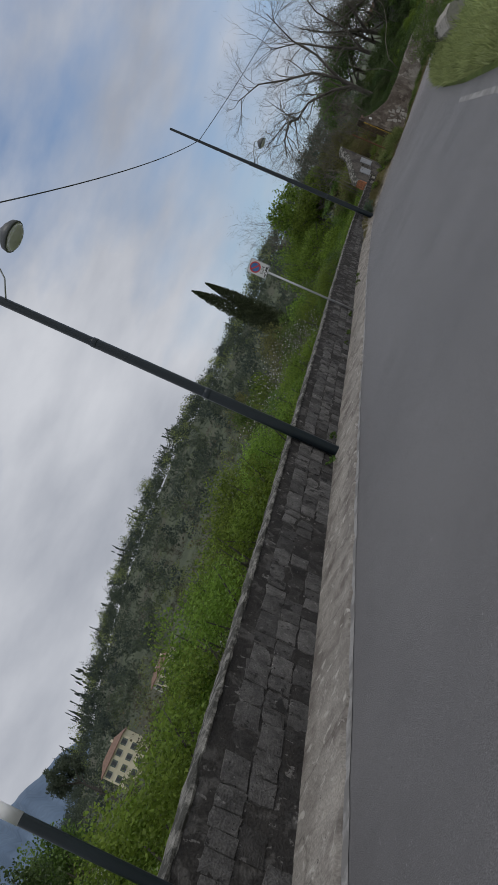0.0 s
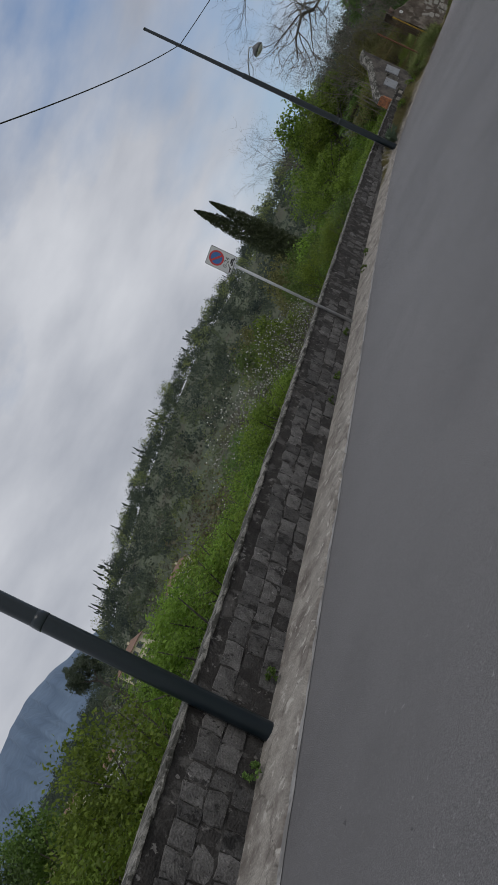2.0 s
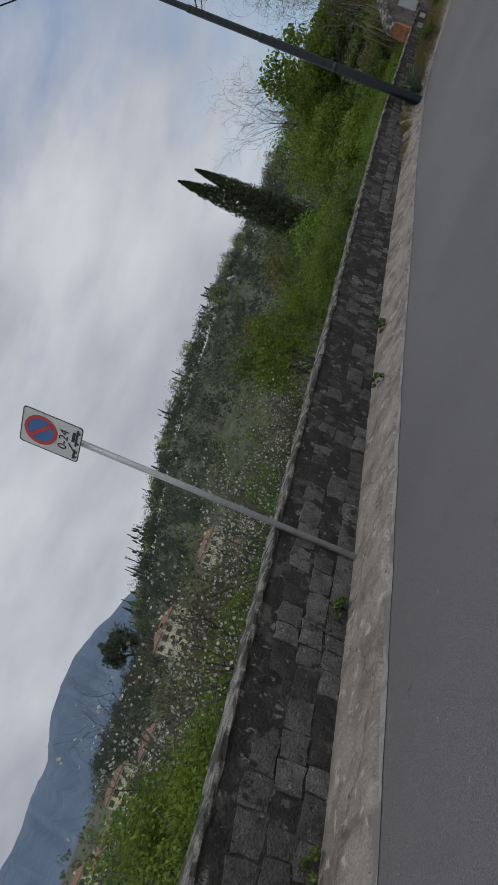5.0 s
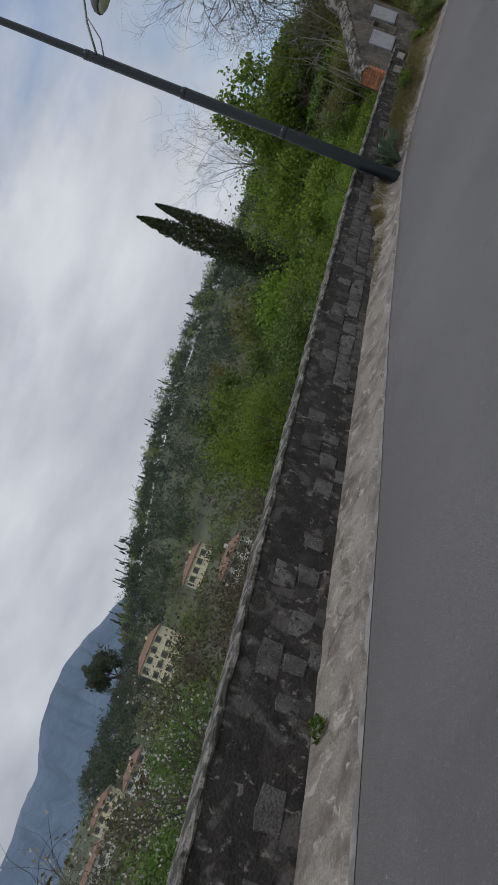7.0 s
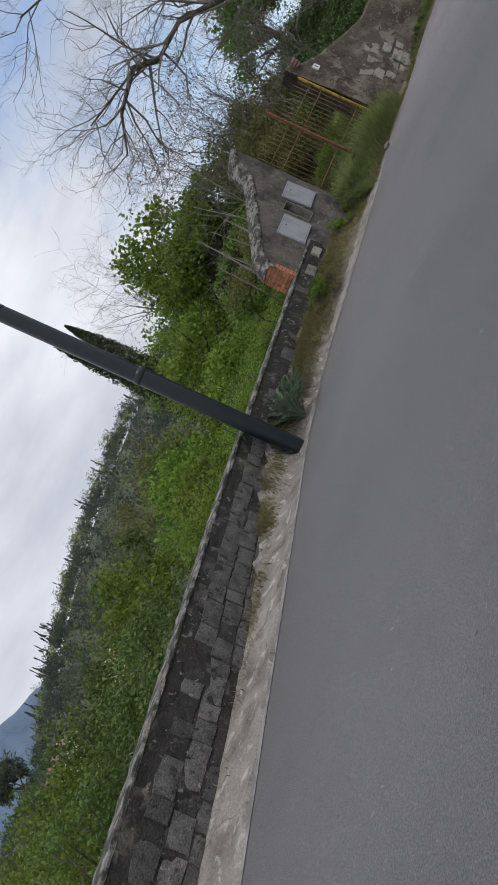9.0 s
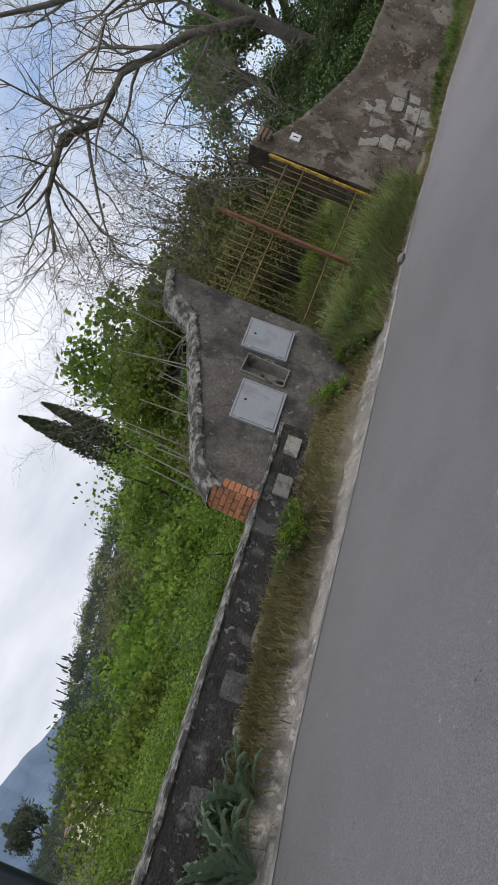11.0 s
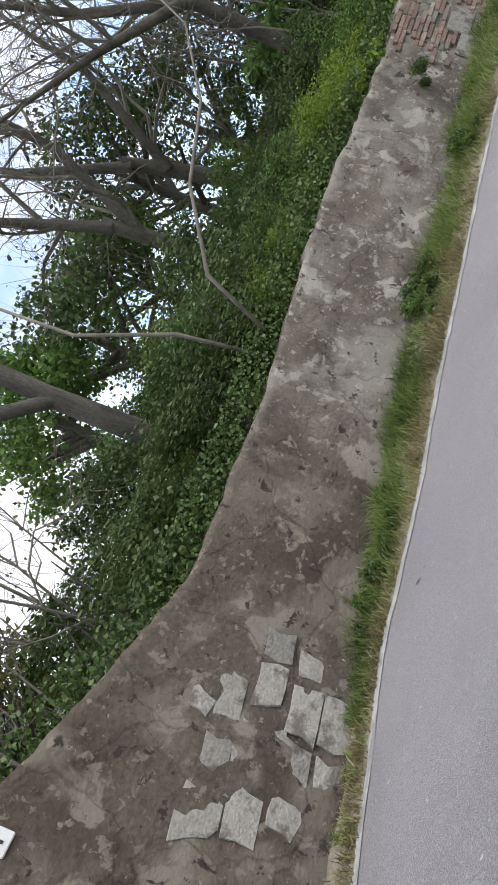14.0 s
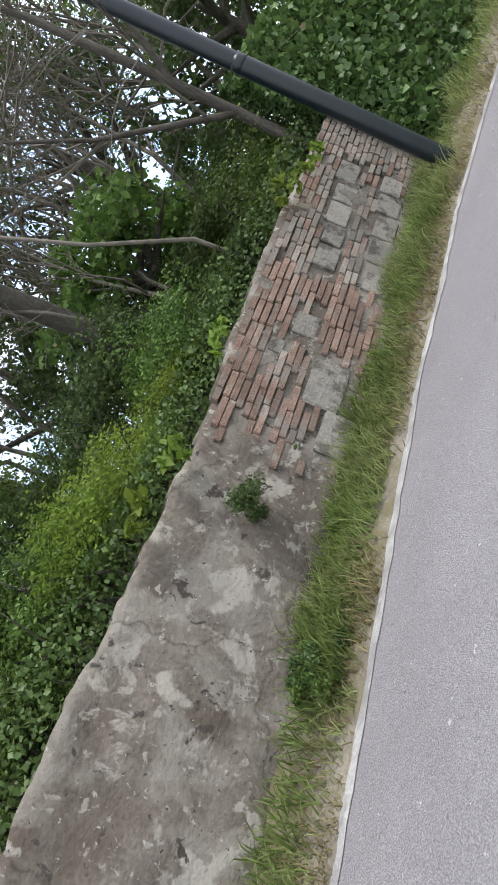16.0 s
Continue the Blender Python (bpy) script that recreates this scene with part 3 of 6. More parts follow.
# pavement: a narrow broken concrete strip at the foot of the low wall
pave_line = cut(LEFT_EDGE, -40, 39.2)
q, nrm, t = along(pave_line, 0.18)
dw = signed(WALL, q[:, 0], q[:, 1])
rng = np.random.default_rng(5)
wet = smooth(20, 27, q[:, 1])
bank = smooth(33.5, 37, q[:, 1])
verts, faces = [], []
for i, (p, n) in enumerate(zip(q, nrm)):
    wide = max(0.15, -dw[i] + 0.03)
    e = 0.03 * rng.normal()
    for d, h in ((0.0 + e, -0.02), (0.03 + e, 0.028 + 0.008 * rng.normal()), (wide * 0.35, 0.035 + 0.006 * rng.normal()), (wide * 0.62, 0.05 + 0.03 * wet[i] + 0.06 * bank[i] + 0.008 * rng.normal()), (wide, 0.06 + 0.07 * wet[i] + 0.28 * bank[i] * (1 + 0.2 * rng.normal()))):
        v = p + n * d
        verts.append((v[0], v[1], float(road_z(p[1])) + h))
for i in range(len(q) - 1):
    for k in range(4):
        a = i * 5 + k
        faces.append((a, a + 1, a + 6, a + 5))
pavement = new("pavement", mesh_of("pavement", verts, faces, CONCRETE))
tagged(pavement, "narrow pale concrete strip with a broken edge below the wall", "pavement", kind="structure")

# verge: the grassy bank between the asphalt and the wall
verge_line = cut(LEFT_EDGE, 38.7, 66)
q, nrm, t = along(verge_line, 0.18)
dw = signed(WALL, q[:, 0], q[:, 1])
rng = np.random.default_rng(15)
verts, faces = [], []
for i, (p, n) in enumerate(zip(q, nrm)):
    gate_here = smooth(42.6, 43.4, p[1]) * (1 - smooth(45.0, 45.8, p[1]))
    tight = smooth(38.3, 38.8, p[1]) * (1 - smooth(41.9, 42.5, p[1]))
    wide = max(0.12 - 0.09 * tight, -dw[i]) + 0.06 * (1 - tight)
    rise = 0.10 + 0.32 * (1 - smooth(41.8, 42.6, p[1])) + 0.30 * gate_here + 0.16 * smooth(47.5, 50, p[1])
    e = 0.025 * rng.normal()
    for d, h in ((-0.2, -0.03), (0.01 + 0.6 * e, 0.004), (min(wide * 0.55, 0.34), 0.05 if p[1] < 44.4 else 0.4 * rise), (wide * 0.75, 0.7 * rise), (wide, rise), (wide + 2.0 * gate_here, rise + 0.06)):
        v = p + n * d
        verts.append((v[0], v[1], float(road_z(v[1] if d < 0.1 else p[1])) + h + (0.012 * rng.normal() if d > 0.1 else 0)))
for i in range(len(q) - 1):
    for k in range(5):
        a = i * 6 + k
        faces.append((a, a + 1, a + 7, a + 6))
verge = new("verge", mesh_of("verge", verts, faces, [VERGE, EARTH, CONCRETE], smooth=True, index=[2 if k == 1 and q[i, 1] < 44.4 else int(42.8 < q[i, 1] < 46.2 and k > 2) for i in range(len(q) - 1) for k in range(5)]))
tagged(verge, "sandy earth verge with grass at the foot of the walls", "verge", kind="structure")

# ---- low stone wall ----
LOW = cut(WALL, -20, 41.9)
LOW_H = 0.80
lq, ln, lt = along(LOW, 0.15)
verts, faces = [], []
for p, n in zip(lq, ln):
    for k in range(9):
        u = k / 8
        v = p - n * (0.018 * noise.noise((p[0] * 5, p[1] * 5, u * 6)) + 0.012 * noise.noise((p[0] * 14, p[1] * 14, u * 14)))
        verts.append((v[0], v[1], float(road_z(p[1])) - 0.1 + (LOW_H + taller(p[1]) + 0.1) * u))
    for d, h in ((0.38, LOW_H + taller(p[1])), (0.38, -2.6)):
        verts.append((p[0] + n[0] * d, p[1] + n[1] * d, float(road_z(p[1])) + h))
faces = [(i * 11 + k, i * 11 + k + 1, (i + 1) * 11 + k + 1, (i + 1) * 11 + k) for i in range(len(lq) - 1) for k in range(10)]
wall_low = new("wall_roadside", mesh_of("wall_low", verts, faces, MORTAR))
tagged(wall_low, "low dark stained rubble stone wall along the road", "wall", kind="structure")
cap = part("coping", ribbon("coping", LOW, [(-0.008, LOW_H - 0.012), (-0.018, LOW_H + 0.004), (-0.008, LOW_H + 0.026), (0.1, LOW_H + 0.036), (0.3, LOW_H + 0.036), (0.4, LOW_H + 0.015), (0.41, LOW_H - 0.05)], CAP, 0.006, 7, 0.12, 0.005, taller), CAP, wall_low, "lichen-spotted pale concrete coping")


def stone_meshes(name, count, material, seed, rough=0.06, dome=0.12):
    """Unit stones (1 x 1 x 1, face towards -y), each with its own outline and rounded face."""
    rng = np.random.default_rng(seed)
    made = []
    for _ in range(count):
        ring = []
        for cx, cz in ((-0.5, -0.5), (0.0, -0.5), (0.5, -0.5), (0.5, 0.0), (0.5, 0.5), (0.0, 0.5), (-0.5, 0.5), (-0.5, 0.0)):
            ring.append((cx + rng.normal() * rough * 0.6, cz + rng.normal() * rough * 0.6))
        verts = [(x, 0.5, z) for x, z in ring]
        verts += [(x * 0.99, -0.3 + rng.normal() * 0.03, z * 0.99) for x, z in ring]
        verts += [(x * (0.96 + 0.02 * rng.normal()), -0.44 + rng.normal() * 0.12 * dome, z * (0.95 + 0.022 * rng.normal())) for x, z in ring]
        verts.append((0, -0.5 - 0.1 * dome, 0))
        faces = []
        for a in (0, 8):
            for k in range(8):
                faces.append((a + k, a + (k + 1) % 8, a + 8 + (k + 1) % 8, a + 8 + k))
        faces += [(16 + k, 16 + (k + 1) % 8, 24) for k in range(8)]
        made.append(mesh_of(name, verts, faces, material))
    return made


def place_on(line, s, h, w, hh, depth, out, rng, lean=0.0):
    """The pose of a unit piece on the face of a wall, at s metres along its line and h over the road."""
    q, nrm, t = line
    x, y = np.interp(s, t, q[:, 0]), np.interp(s, t, q[:, 1])
    n = np.array([np.interp(s, t, nrm[:, 0]), np.interp(s, t, nrm[:, 1])])
    n /= np.linalg.norm(n)
    tx = np.array([n[1], -n[0]])
    rise = float(road_z(y + 0.5 * tx[1]) - road_z(y - 0.5 * tx[1]))
    c = Vector((x, y, float(road_z(y)) + h)) - Vector((n[0], n[1], 0)) * (out - depth / 2)
    m = Matrix(((tx[0], n[0], n[0] * lean, c.x), (tx[1], n[1], n[1] * lean, c.y), (rise, 0, 1, c.z), (0, 0, 0, 1)))
    return m @ Matrix.Diagonal((w, depth, hh, 1))


def joined(name, pieces, material, parent, label=""):
    """Pieces past the countable ones, as one mesh."""
    verts, faces = [], []
    for me, m in pieces:
        k = len(verts)
        verts += [m @ v.co for v in me.vertices]
        faces += [tuple(k + i for i in p.vertices) for p in me.polygons]
    ob = part(name, mesh_of(name, verts, faces, material), material, parent, label)
    ob["kind"] = "stuff"
    return ob


# ---- terrain backdrop ----
rng = np.random.default_rng(11)
ridge_az = np.linspace(-130, -44, 180)
ridge_el = np.interp(ridge_az, [-130, -100, -85, -78, -72, -67, -64.5, -62.2, -60.5, -59, -57, -54.5, -52, -44], [4.2, 4.5, 5.0, 5.3, 5.4, 5.85, 6.7, 7.25, 7.2, 7.0, 6.2, 5.2, 4.0, 2.0])
ridge_el = ridge_el + np.convolve(rng.normal(size=180) * 0.12, np.ones(3) / 3, "same")
verts, faces = [], []
for i, (a, e) in enumerate(zip(ridge_az, ridge_el)):
    for k, (r, f) in enumerate(((1800, -0.02), (2300, 0.35), (2800, 0.72 + 0.05 * math.sin(a * 1.7)), (3200, 1.0), (3600, 0.8))):
        z = 3200 * math.tan(radians(e)) * f + (12 * rng.normal() if 0 < k < 3 else 0)
        verts.append((r * math.sin(radians(a)), 10 + r * math.cos(radians(a)), z))
for i in range(len(ridge_az) - 1):
    for k in range(4):
        a = i * 5 + k
        faces.append((a, a + 1, a + 6, a + 5))
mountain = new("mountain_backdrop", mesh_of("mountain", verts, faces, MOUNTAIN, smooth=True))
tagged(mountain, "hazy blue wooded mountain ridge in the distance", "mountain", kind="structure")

# far woods on the hill, with clearings before the houses
HOUSE_SITES = [(-205, 155, 17), (-183, 176, 12), (-114, 122, 10), (-262, 128, 14), (-238, 102, 18), (-270, 98, 12), (-190, 178, 9)]


def mesh_from_arrays(name, verts, tris, material):
    me = bpy.data.meshes.new(name)
    me.vertices.add(len(verts))
    me.vertices.foreach_set("co", verts.ravel())
    me.loops.add(len(tris) * 3)
    me.loops.foreach_set("vertex_index", tris.ravel())
    me.polygons.add(len(tris))
    me.polygons.foreach_set("loop_start", np.arange(0, len(tris) * 3, 3))
    me.materials.append(material)
    me.update(calc_edges=True)
    me.validate()
    return me


def woods(name, label, material, count, seed, az_range, r_range, size, height, leaves=0, dense=1.0, lumps=0):
    rng = np.random.default_rng(seed)
    az = np.radians(rng.uniform(*az_range, count))
    r = np.sqrt(rng.uniform(r_range[0] ** 2, r_range[1] ** 2, count))
    x, y = r * np.sin(az), 10 + r * np.cos(az)
    keep = np.ones(count, bool)
    for hx, hy, hw in HOUSE_SITES:
        rh, ah = math.hypot(hx, hy - 10), math.atan2(hx, hy - 10)
        keep &= ~((np.abs(az - ah) * rh < hw * 0.75 + 2) & (r < rh + 12) & (r > rh - 26))
    x, y, r, az = x[keep], y[keep], r[keep], az[keep]
    count = len(x)
    z = land_z(x, y)
    w, h = rng.uniform(*size, count), rng.uniform(*height, count)
    if not lumps:
        pts, out = [], []
        for i in range(count):
            p, o = cloud(leaves, (w[i], w[i], h[i] / 2), 9, seed * 1000 + i, 0.0, 0.4, 0.45)
            pts.append(p + (x[i], y[i], z[i] - 0.6))
            out.append(o)
        ob = new(name, leaf_mesh(name, np.concatenate(pts), dense, material, seed, np.concatenate(out), 0, 0.8))
        return tagged(ob, label, "woods", kind="stuff")
    # crowns of several rough clumps each, low and wide below, smaller towards the top
    ico = bmesh.new()
    bmesh.ops.create_icosphere(ico, subdivisions=1, radius=1)
    unit = np.array([v.co[:] for v in ico.verts])
    tris = np.array([[v.index for v in f.verts] for f in ico.faces])
    ico.free()
    n = count * lumps
    tree = np.repeat(np.arange(count), lumps)
    up = np.tile(np.linspace(0.25, 0.95, lumps), count) + rng.normal(size=n) * 0.05
    a = rng.uniform(0, 6.28, n)
    out = w[tree] * rng.uniform(0.2, 0.7, n) * np.clip(1.25 - up, 0.12, 1)
    r = w[tree] * rng.uniform(0.42, 0.72, n) * np.clip(1.35 - 0.75 * up, 0.3, 1)
    c = np.stack([x[tree] + out * np.cos(a), y[tree] + out * np.sin(a), z[tree] - 0.6 + up * h[tree] - r * 0.5], 1)
    v = unit[None] * (1 + rng.normal(size=(n, len(unit), 1)) * 0.2) * np.stack([r, r, np.maximum(r * 0.8, h[tree] / lumps * 0.75)], 1)[:, None] + c[:, None]
    f = tris[None] + (np.arange(n) * len(unit))[:, None, None]
    ob = new(name, mesh_from_arrays(name, v.reshape(-1, 3), f.reshape(-1, 3), material))
    return tagged(ob, label, "woods", kind="stuff")


woods("far_woods", "dark evergreen woods covering the far hillside", LEAF_FAR_DARK, 1150, 21, (-66, -2), (290, 700), (4.0, 7.5), (8, 16), 110, 1.0)
woods("far_woods", "dark blue-green pines scattered through the far woods", LEAF_FAR_PINE, 300, 31, (-66, -2), (280, 700), (4, 7), (10, 18), 130, 0.9)
woods("far_woods", "yellow-green spring trees along the hilltop", LEAF_FAR_BRIGHT, 150, 27, (-56, -10), (460, 712), (5, 9), (12, 20), 140, 0.95)
woods("far_woods", "pale spring trees in patches on the lower hillside", LEAF_FAR_BRIGHT, 170, 32, (-60, -4), (150, 330), (2.5, 5), (5, 9), 110, 0.55)
woods("far_woods", "spring-green trees on the far hillside", LEAF_FAR, 330, 22, (-95, -2), (150, 620), (3, 6), (6, 11), 110, 0.75)
woods("far_woods", "bare grey-brown trees on the far hillside", LEAF_FAR_BROWN, 650, 23, (-100, -14), (110, 420), (2.5, 4.8), (4, 9), 80, 0.55)
woods("far_woods", "mixed green trees in the valley", LEAF_FAR, 260, 25, (-95, -22), (95, 260), (2, 3.4), (3, 5.5), 120, 0.5)
woods("far_cypresses", "row of dark pointed cypresses on the hilltop", LEAF_FAR_PINE, 24, 26, (-56.5, -49), (670, 700), (1.5, 2.3), (20, 28), lumps=7)
woods("far_cypresses", "single dark pointed cypresses along the ridge", LEAF_FAR_PINE, 14, 33, (-48, -18), (670, 700), (1.5, 2.2), (19, 26), lumps=7)
woods("far_woods", "green treetops closing the view beyond the bend", LEAF_FAR, 200, 24, (-2, 100), (75, 300), (3, 5), (8, 13), 80, 1.2)


# ---- lamp posts ----
def lamp_post(x, y, base, material, head=True, height=10.8, turn=0.0, radius=0.13, label=""):
    post = thing("lamp_post", label or "dark green steel lamp post standing at the roadside wall", "lamp post", pose(x, y, base, 0, 0, turn), "roadside lamp posts")
    r = radius
    joints = ((-0.2, 1.04), (2.35, 0.97), (4.4, 0.84), (6.4, 0.7))
    for k, (z0, f) in enumerate(joints):
        z1 = joints[k + 1][0] if k < 3 else height
        part("shaft", tube("shaft", [(0, 0, z0), (0, 0, z0 + 0.008), (0, 0, z1 + 0.03), (0, 0, z1 + 0.04)], [r * f, r * f, r * f * (0.97 if k < 3 else 0.7), r * f * (0.97 if k < 3 else 0.7)], material, 20), material, post)
        if k < 3:
            part("collar", tube("collar", [(0, 0, z1 - 0.05), (0, 0, z1 - 0.04), (0, 0, z1 + 0.02), (0, 0, z1 + 0.06)], [r * f * 0.98, r * f * 1.006, r * f * 1.0, r * joints[k + 1][1]], material, 20), material, post)
    part("cap", tube("cap", [(0, 0, height), (0, 0, height + 0.05), (0, 0, height + 0.07)], [r * 0.52, r * 0.5, r * 0.2], material, 14), material, post)
    if head:
        arm = part("arm", tube("arm", [(0, 0, 6.5), (0.6, 0, 6.75), (1.02, 0, 6.83), (1.06, 0, 6.82), (1.11, 0, 6.75), (1.12, 0, 6.64)], 0.022, GALV, 8), GALV, post)
        part("brace", tube("brace", [(0, 0, 6.36), (0.4, 0, 6.47), (0.7, 0, 6.76)], 0.014, GALV, 6), GALV, arm)
        part("clamp", tube("clamp", [(0, 0, 6.3), (0, 0, 6.56)], r * 0.74, material, 14), material, arm)
        lamp = part("lamp_head", tube("lamp_head", [(1.12, 0, 6.7), (1.12, 0, 6.66), (1.12, 0, 6.62), (1.12, 0, 6.54), (1.12, 0, 6.46), (1.12, 0, 6.44)], [0.05, 0.1, 0.17, 0.25, 0.27, 0.26], POLE_GREY, 20), POLE_GREY, post)
        part("diffuser", tube("diffuser", [(1.12, 0, 6.44), (1.12, 0, 6.4), (1.12, 0, 6.36)], [0.245, 0.2, 0.08], WHITE, 20), WHITE, lamp, "pale glass diffuser bowl")
        arm.matrix_basis = lamp.matrix_basis = Matrix.Translation((0, 0, -0.33))
    return post


pole_b = lamp_post(-5.26, 10.76, 0.63, POLE_PAINT, True, 10.8, 0, 0.088)
pole_c = lamp_post(-5.78, 36.66, 2.12, POLE_PAINT, True, 10.6, -14, 0.118)
pole_d = lamp_post(7.3, 55.0, 3.6, POLE_PAINT, True, 10.8, -50, 0.097)
pole_a = lamp_post(-4.42, 2.65, 0.15, POLE_PAINT, False, 10.5, 0, 0.04, "dark steel post with a white band beside the wall")
part("white_band", tube("white_band", [(0, 0, 1.87), (0, 0, 2.07)], 0.0425, WHITE, 20), WHITE, pole_a, "scuffed white printed band")

# cable strung from post to post
def cable(a, b, sag):
    a, b = Vector(a), Vector(b)
    pts = [a.lerp(b, i / 24) - Vector((0, 0, sag * 4 * (i / 24) * (1 - i / 24))) for i in range(25)]
    ob = new("overhead_cable", tube("overhead_cable", pts, 0.016, CABLE, 6))
    return tagged(ob, "thin black overhead cable strung between the posts", "cable", group="overhead cables")


cable((-5.72, 36.58, 2.12 + 9.1), (-5.26, 10.76, 0.63 + 8.95), 0.55)
cable((-5.72, 36.58, 2.12 + 9.1), (7.42, 54.95, 3.6 + 9.2), 0.5)


# ---- no-parking sign ----
def flat_ring(name, r0, r1, y, material, squash=1.0):
    verts, faces, k = [], [], 40
    for i in range(k):
        a = 2 * math.pi * i / k
        for r in (r0, r1):
            verts.append((r * math.cos(a), y, r * math.sin(a)))
    for i in range(k):
        a, b = 2 * i, 2 * ((i + 1) % k)
        faces.append((a, a + 1, b + 1, b))
    return mesh_of(name, verts, faces, material)


def words(name, text, size, material, at, parent, turn=(90, 0, 0)):
    cu = bpy.data.curves.new(name, "FONT")
    cu.body, cu.size, cu.align_x, cu.align_y, cu.extrude = text, size, "CENTER", "CENTER", 0.0006
    tmp = bpy.data.objects.new(name, cu)
    me = bpy.data.meshes.new_from_object(tmp)
    bpy.data.objects.remove(tmp)
    me.materials.append(material)
    ob = part(name, me, material, parent)
    ob.matrix_basis = pose(*at, *turn)
    return ob


def slab(outline, depth, bm=None, front=0.0):
    """An upright slab with the given outline (x, z), its face on y = front."""
    bm = bm or bmesh.new()
    f = [bm.verts.new((x, front, z)) for x, z in outline]
    g = [bm.verts.new((x, front + depth, z)) for x, z in outline]
    made = [bm.faces.new(f), bm.faces.new(g[::-1])]
    for i in range(len(f)):
        j = (i + 1) % len(f)
        made.append(bm.faces.new((f[j], f[i], g[i], g[j])))
    bmesh.ops.recalc_face_normals(bm, faces=made)
    return bm


def parking_sign(x, y, z, turn):
    sign = thing("no_parking_sign", "white rectangular no-parking sign on a thin galvanised post", "road sign", pose(x, y, z, 0, 0, turn))
    part("post", tube("post", [(0, 0, -0.2), (0, 0, 3.2), (0, 0, 3.21)], [0.03, 0.03, 0.01], GALV, 14), GALV, sign)
    bm = bmesh.new()
    ring = []
    for cx, cz in ((0.175, 0.26), (-0.175, 0.26), (-0.175, -0.26), (0.175, -0.26)):
        a0 = {(1, 1): 0, (-1, 1): 90, (-1, -1): 180, (1, -1): 270}[(1 if cx > 0 else -1, 1 if cz > 0 else -1)]
        for k in range(5):
            a = radians(a0 + 22.5 * k)
            ring.append((cx + 0.035 * math.cos(a), 3.02 + cz + 0.035 * math.sin(a)))
    slab(ring, 0.004, bm, -0.048)
    plate = part("plate", bm, WHITE, sign, "white enamelled sign plate")
    inner = [(x * 0.945, 3.02 + (z - 3.02) * 0.965) for x, z in ring]
    outer = [(x * 0.985, 3.02 + (z - 3.02) * 0.99) for x, z in ring]
    n = len(ring)
    part("border", mesh_of("border", [(x, -0.0495, z) for x, z in outer + inner], [(k, (k + 1) % n, n + (k + 1) % n, n + k) for k in range(n)], BLACK), BLACK, plate, "thin black border")
    disc = part("disc", flat_ring("disc", 0.0, 0.135, -0.0500, SIGN_BLUE), SIGN_BLUE, plate, "blue disc")
    disc.location = (0, 0, 3.12)
    ring_part = part("ring", flat_ring("ring", 0.125, 0.162, -0.0515, SIGN_RED), SIGN_RED, plate, "red ring")
    ring_part.location = (0, 0, 3.12)
    part("slash", boxed(0.26, 0.001, 0.040, (0, -0.0545, 3.12), 0, Matrix.Rotation(radians(45), 3, "Y")), SIGN_RED, plate, "red diagonal bar")
    words("lettering", "0-24", 0.125, BLACK, (0, -0.0505, 2.895), plate)
    part("tow_symbol", boxed(0.19, 0.001, 0.02, (0.07, -0.0505, 2.775)), BLACK, plate)
    part("tow_symbol", boxed(0.11, 0.001, 0.03, (0.07, -0.0505, 2.805)), BLACK, plate)
    part("tow_symbol", boxed(0.11, 0.001, 0.022, (-0.12, -0.0505, 2.775)), BLACK, plate)
    part("tow_symbol", boxed(0.09, 0.001, 0.014, (-0.05, -0.0505, 2.815), 0, Matrix.Rotation(radians(-40), 3, "Y")), BLACK, plate)
    for xx in (-0.15, -0.09, 0.01, 0.13):
        wheel = part("tow_wheel", flat_ring("tow_wheel", 0.0, 0.014, -0.0508, BLACK), BLACK, plate)
        wheel.location = (xx, 0, 2.76)
    for zz in (2.85, 3.2):
        part("clamp", tube("clamp", [(0, 0, zz), (0, 0, zz + 0.03)], 0.036, GALV, 12), GALV, sign)
    return sign


parking_sign(-5.85, 20.85, 1.24, 3)

# ---- wall with the meter cabinets ----
def wall_frame(a, b):
    """A frame whose x runs from a to b along a wall's face, -y points to the road."""
    a, b = Vector((*a, 0)), Vector((*b, 0))
    x = (b - a).normalized()
    yv = Vector((0, 0, 1)).cross(x)
    return Matrix(((x.x, yv.x, 0, a.x), (x.y, yv.y, 0, a.y), (0, 0, 1, 0), (0, 0, 0, 1))), (b - a).length


mf, mlen = wall_frame((-5.03, 40.66), (-4.16, 43.6))


TOPX, TOPZ = [0.0, 0.22, mlen - 0.62, mlen - 0.34, mlen], [3.62, 3.9, 4.80, 5.24, 5.36]


def top_at(x):
    return float(np.interp(x, TOPX, TOPZ))


# the open niche is left between four slabs
NX0, NX1, NZ0, NZ1 = 1.76, 2.10, 3.36, 3.93
bm = slab([(0, 1.7), (NX0, 1.7), (NX0, top_at(NX0)), (TOPX[1], TOPZ[1]), (0, TOPZ[0])], 0.42)
slab([(NX1, 1.7), (mlen, 1.7), (mlen, TOPZ[4]), (TOPX[3], TOPZ[3]), (TOPX[2], TOPZ[2]), (NX1, top_at(NX1))], 0.42, bm)
slab([(NX0, 1.7), (NX1, 1.7), (NX1, NZ0), (NX0, NZ0)], 0.42, bm)
slab([(NX0, NZ1), (NX1, NZ1), (NX1, top_at(NX1)), (NX0, top_at(NX0))], 0.42, bm)
meter_wall = part("wall_meters", bm, RENDER_DARK, None)
meter_wall.matrix_basis = mf
tagged(meter_wall, "dark weathered masonry wall with a sloping broken top and meter cabinets", "wall", kind="structure")
rng = np.random.default_rng(31)
verts, faces = [], []
steps = np.linspace(-0.03, mlen + 0.03, 110)
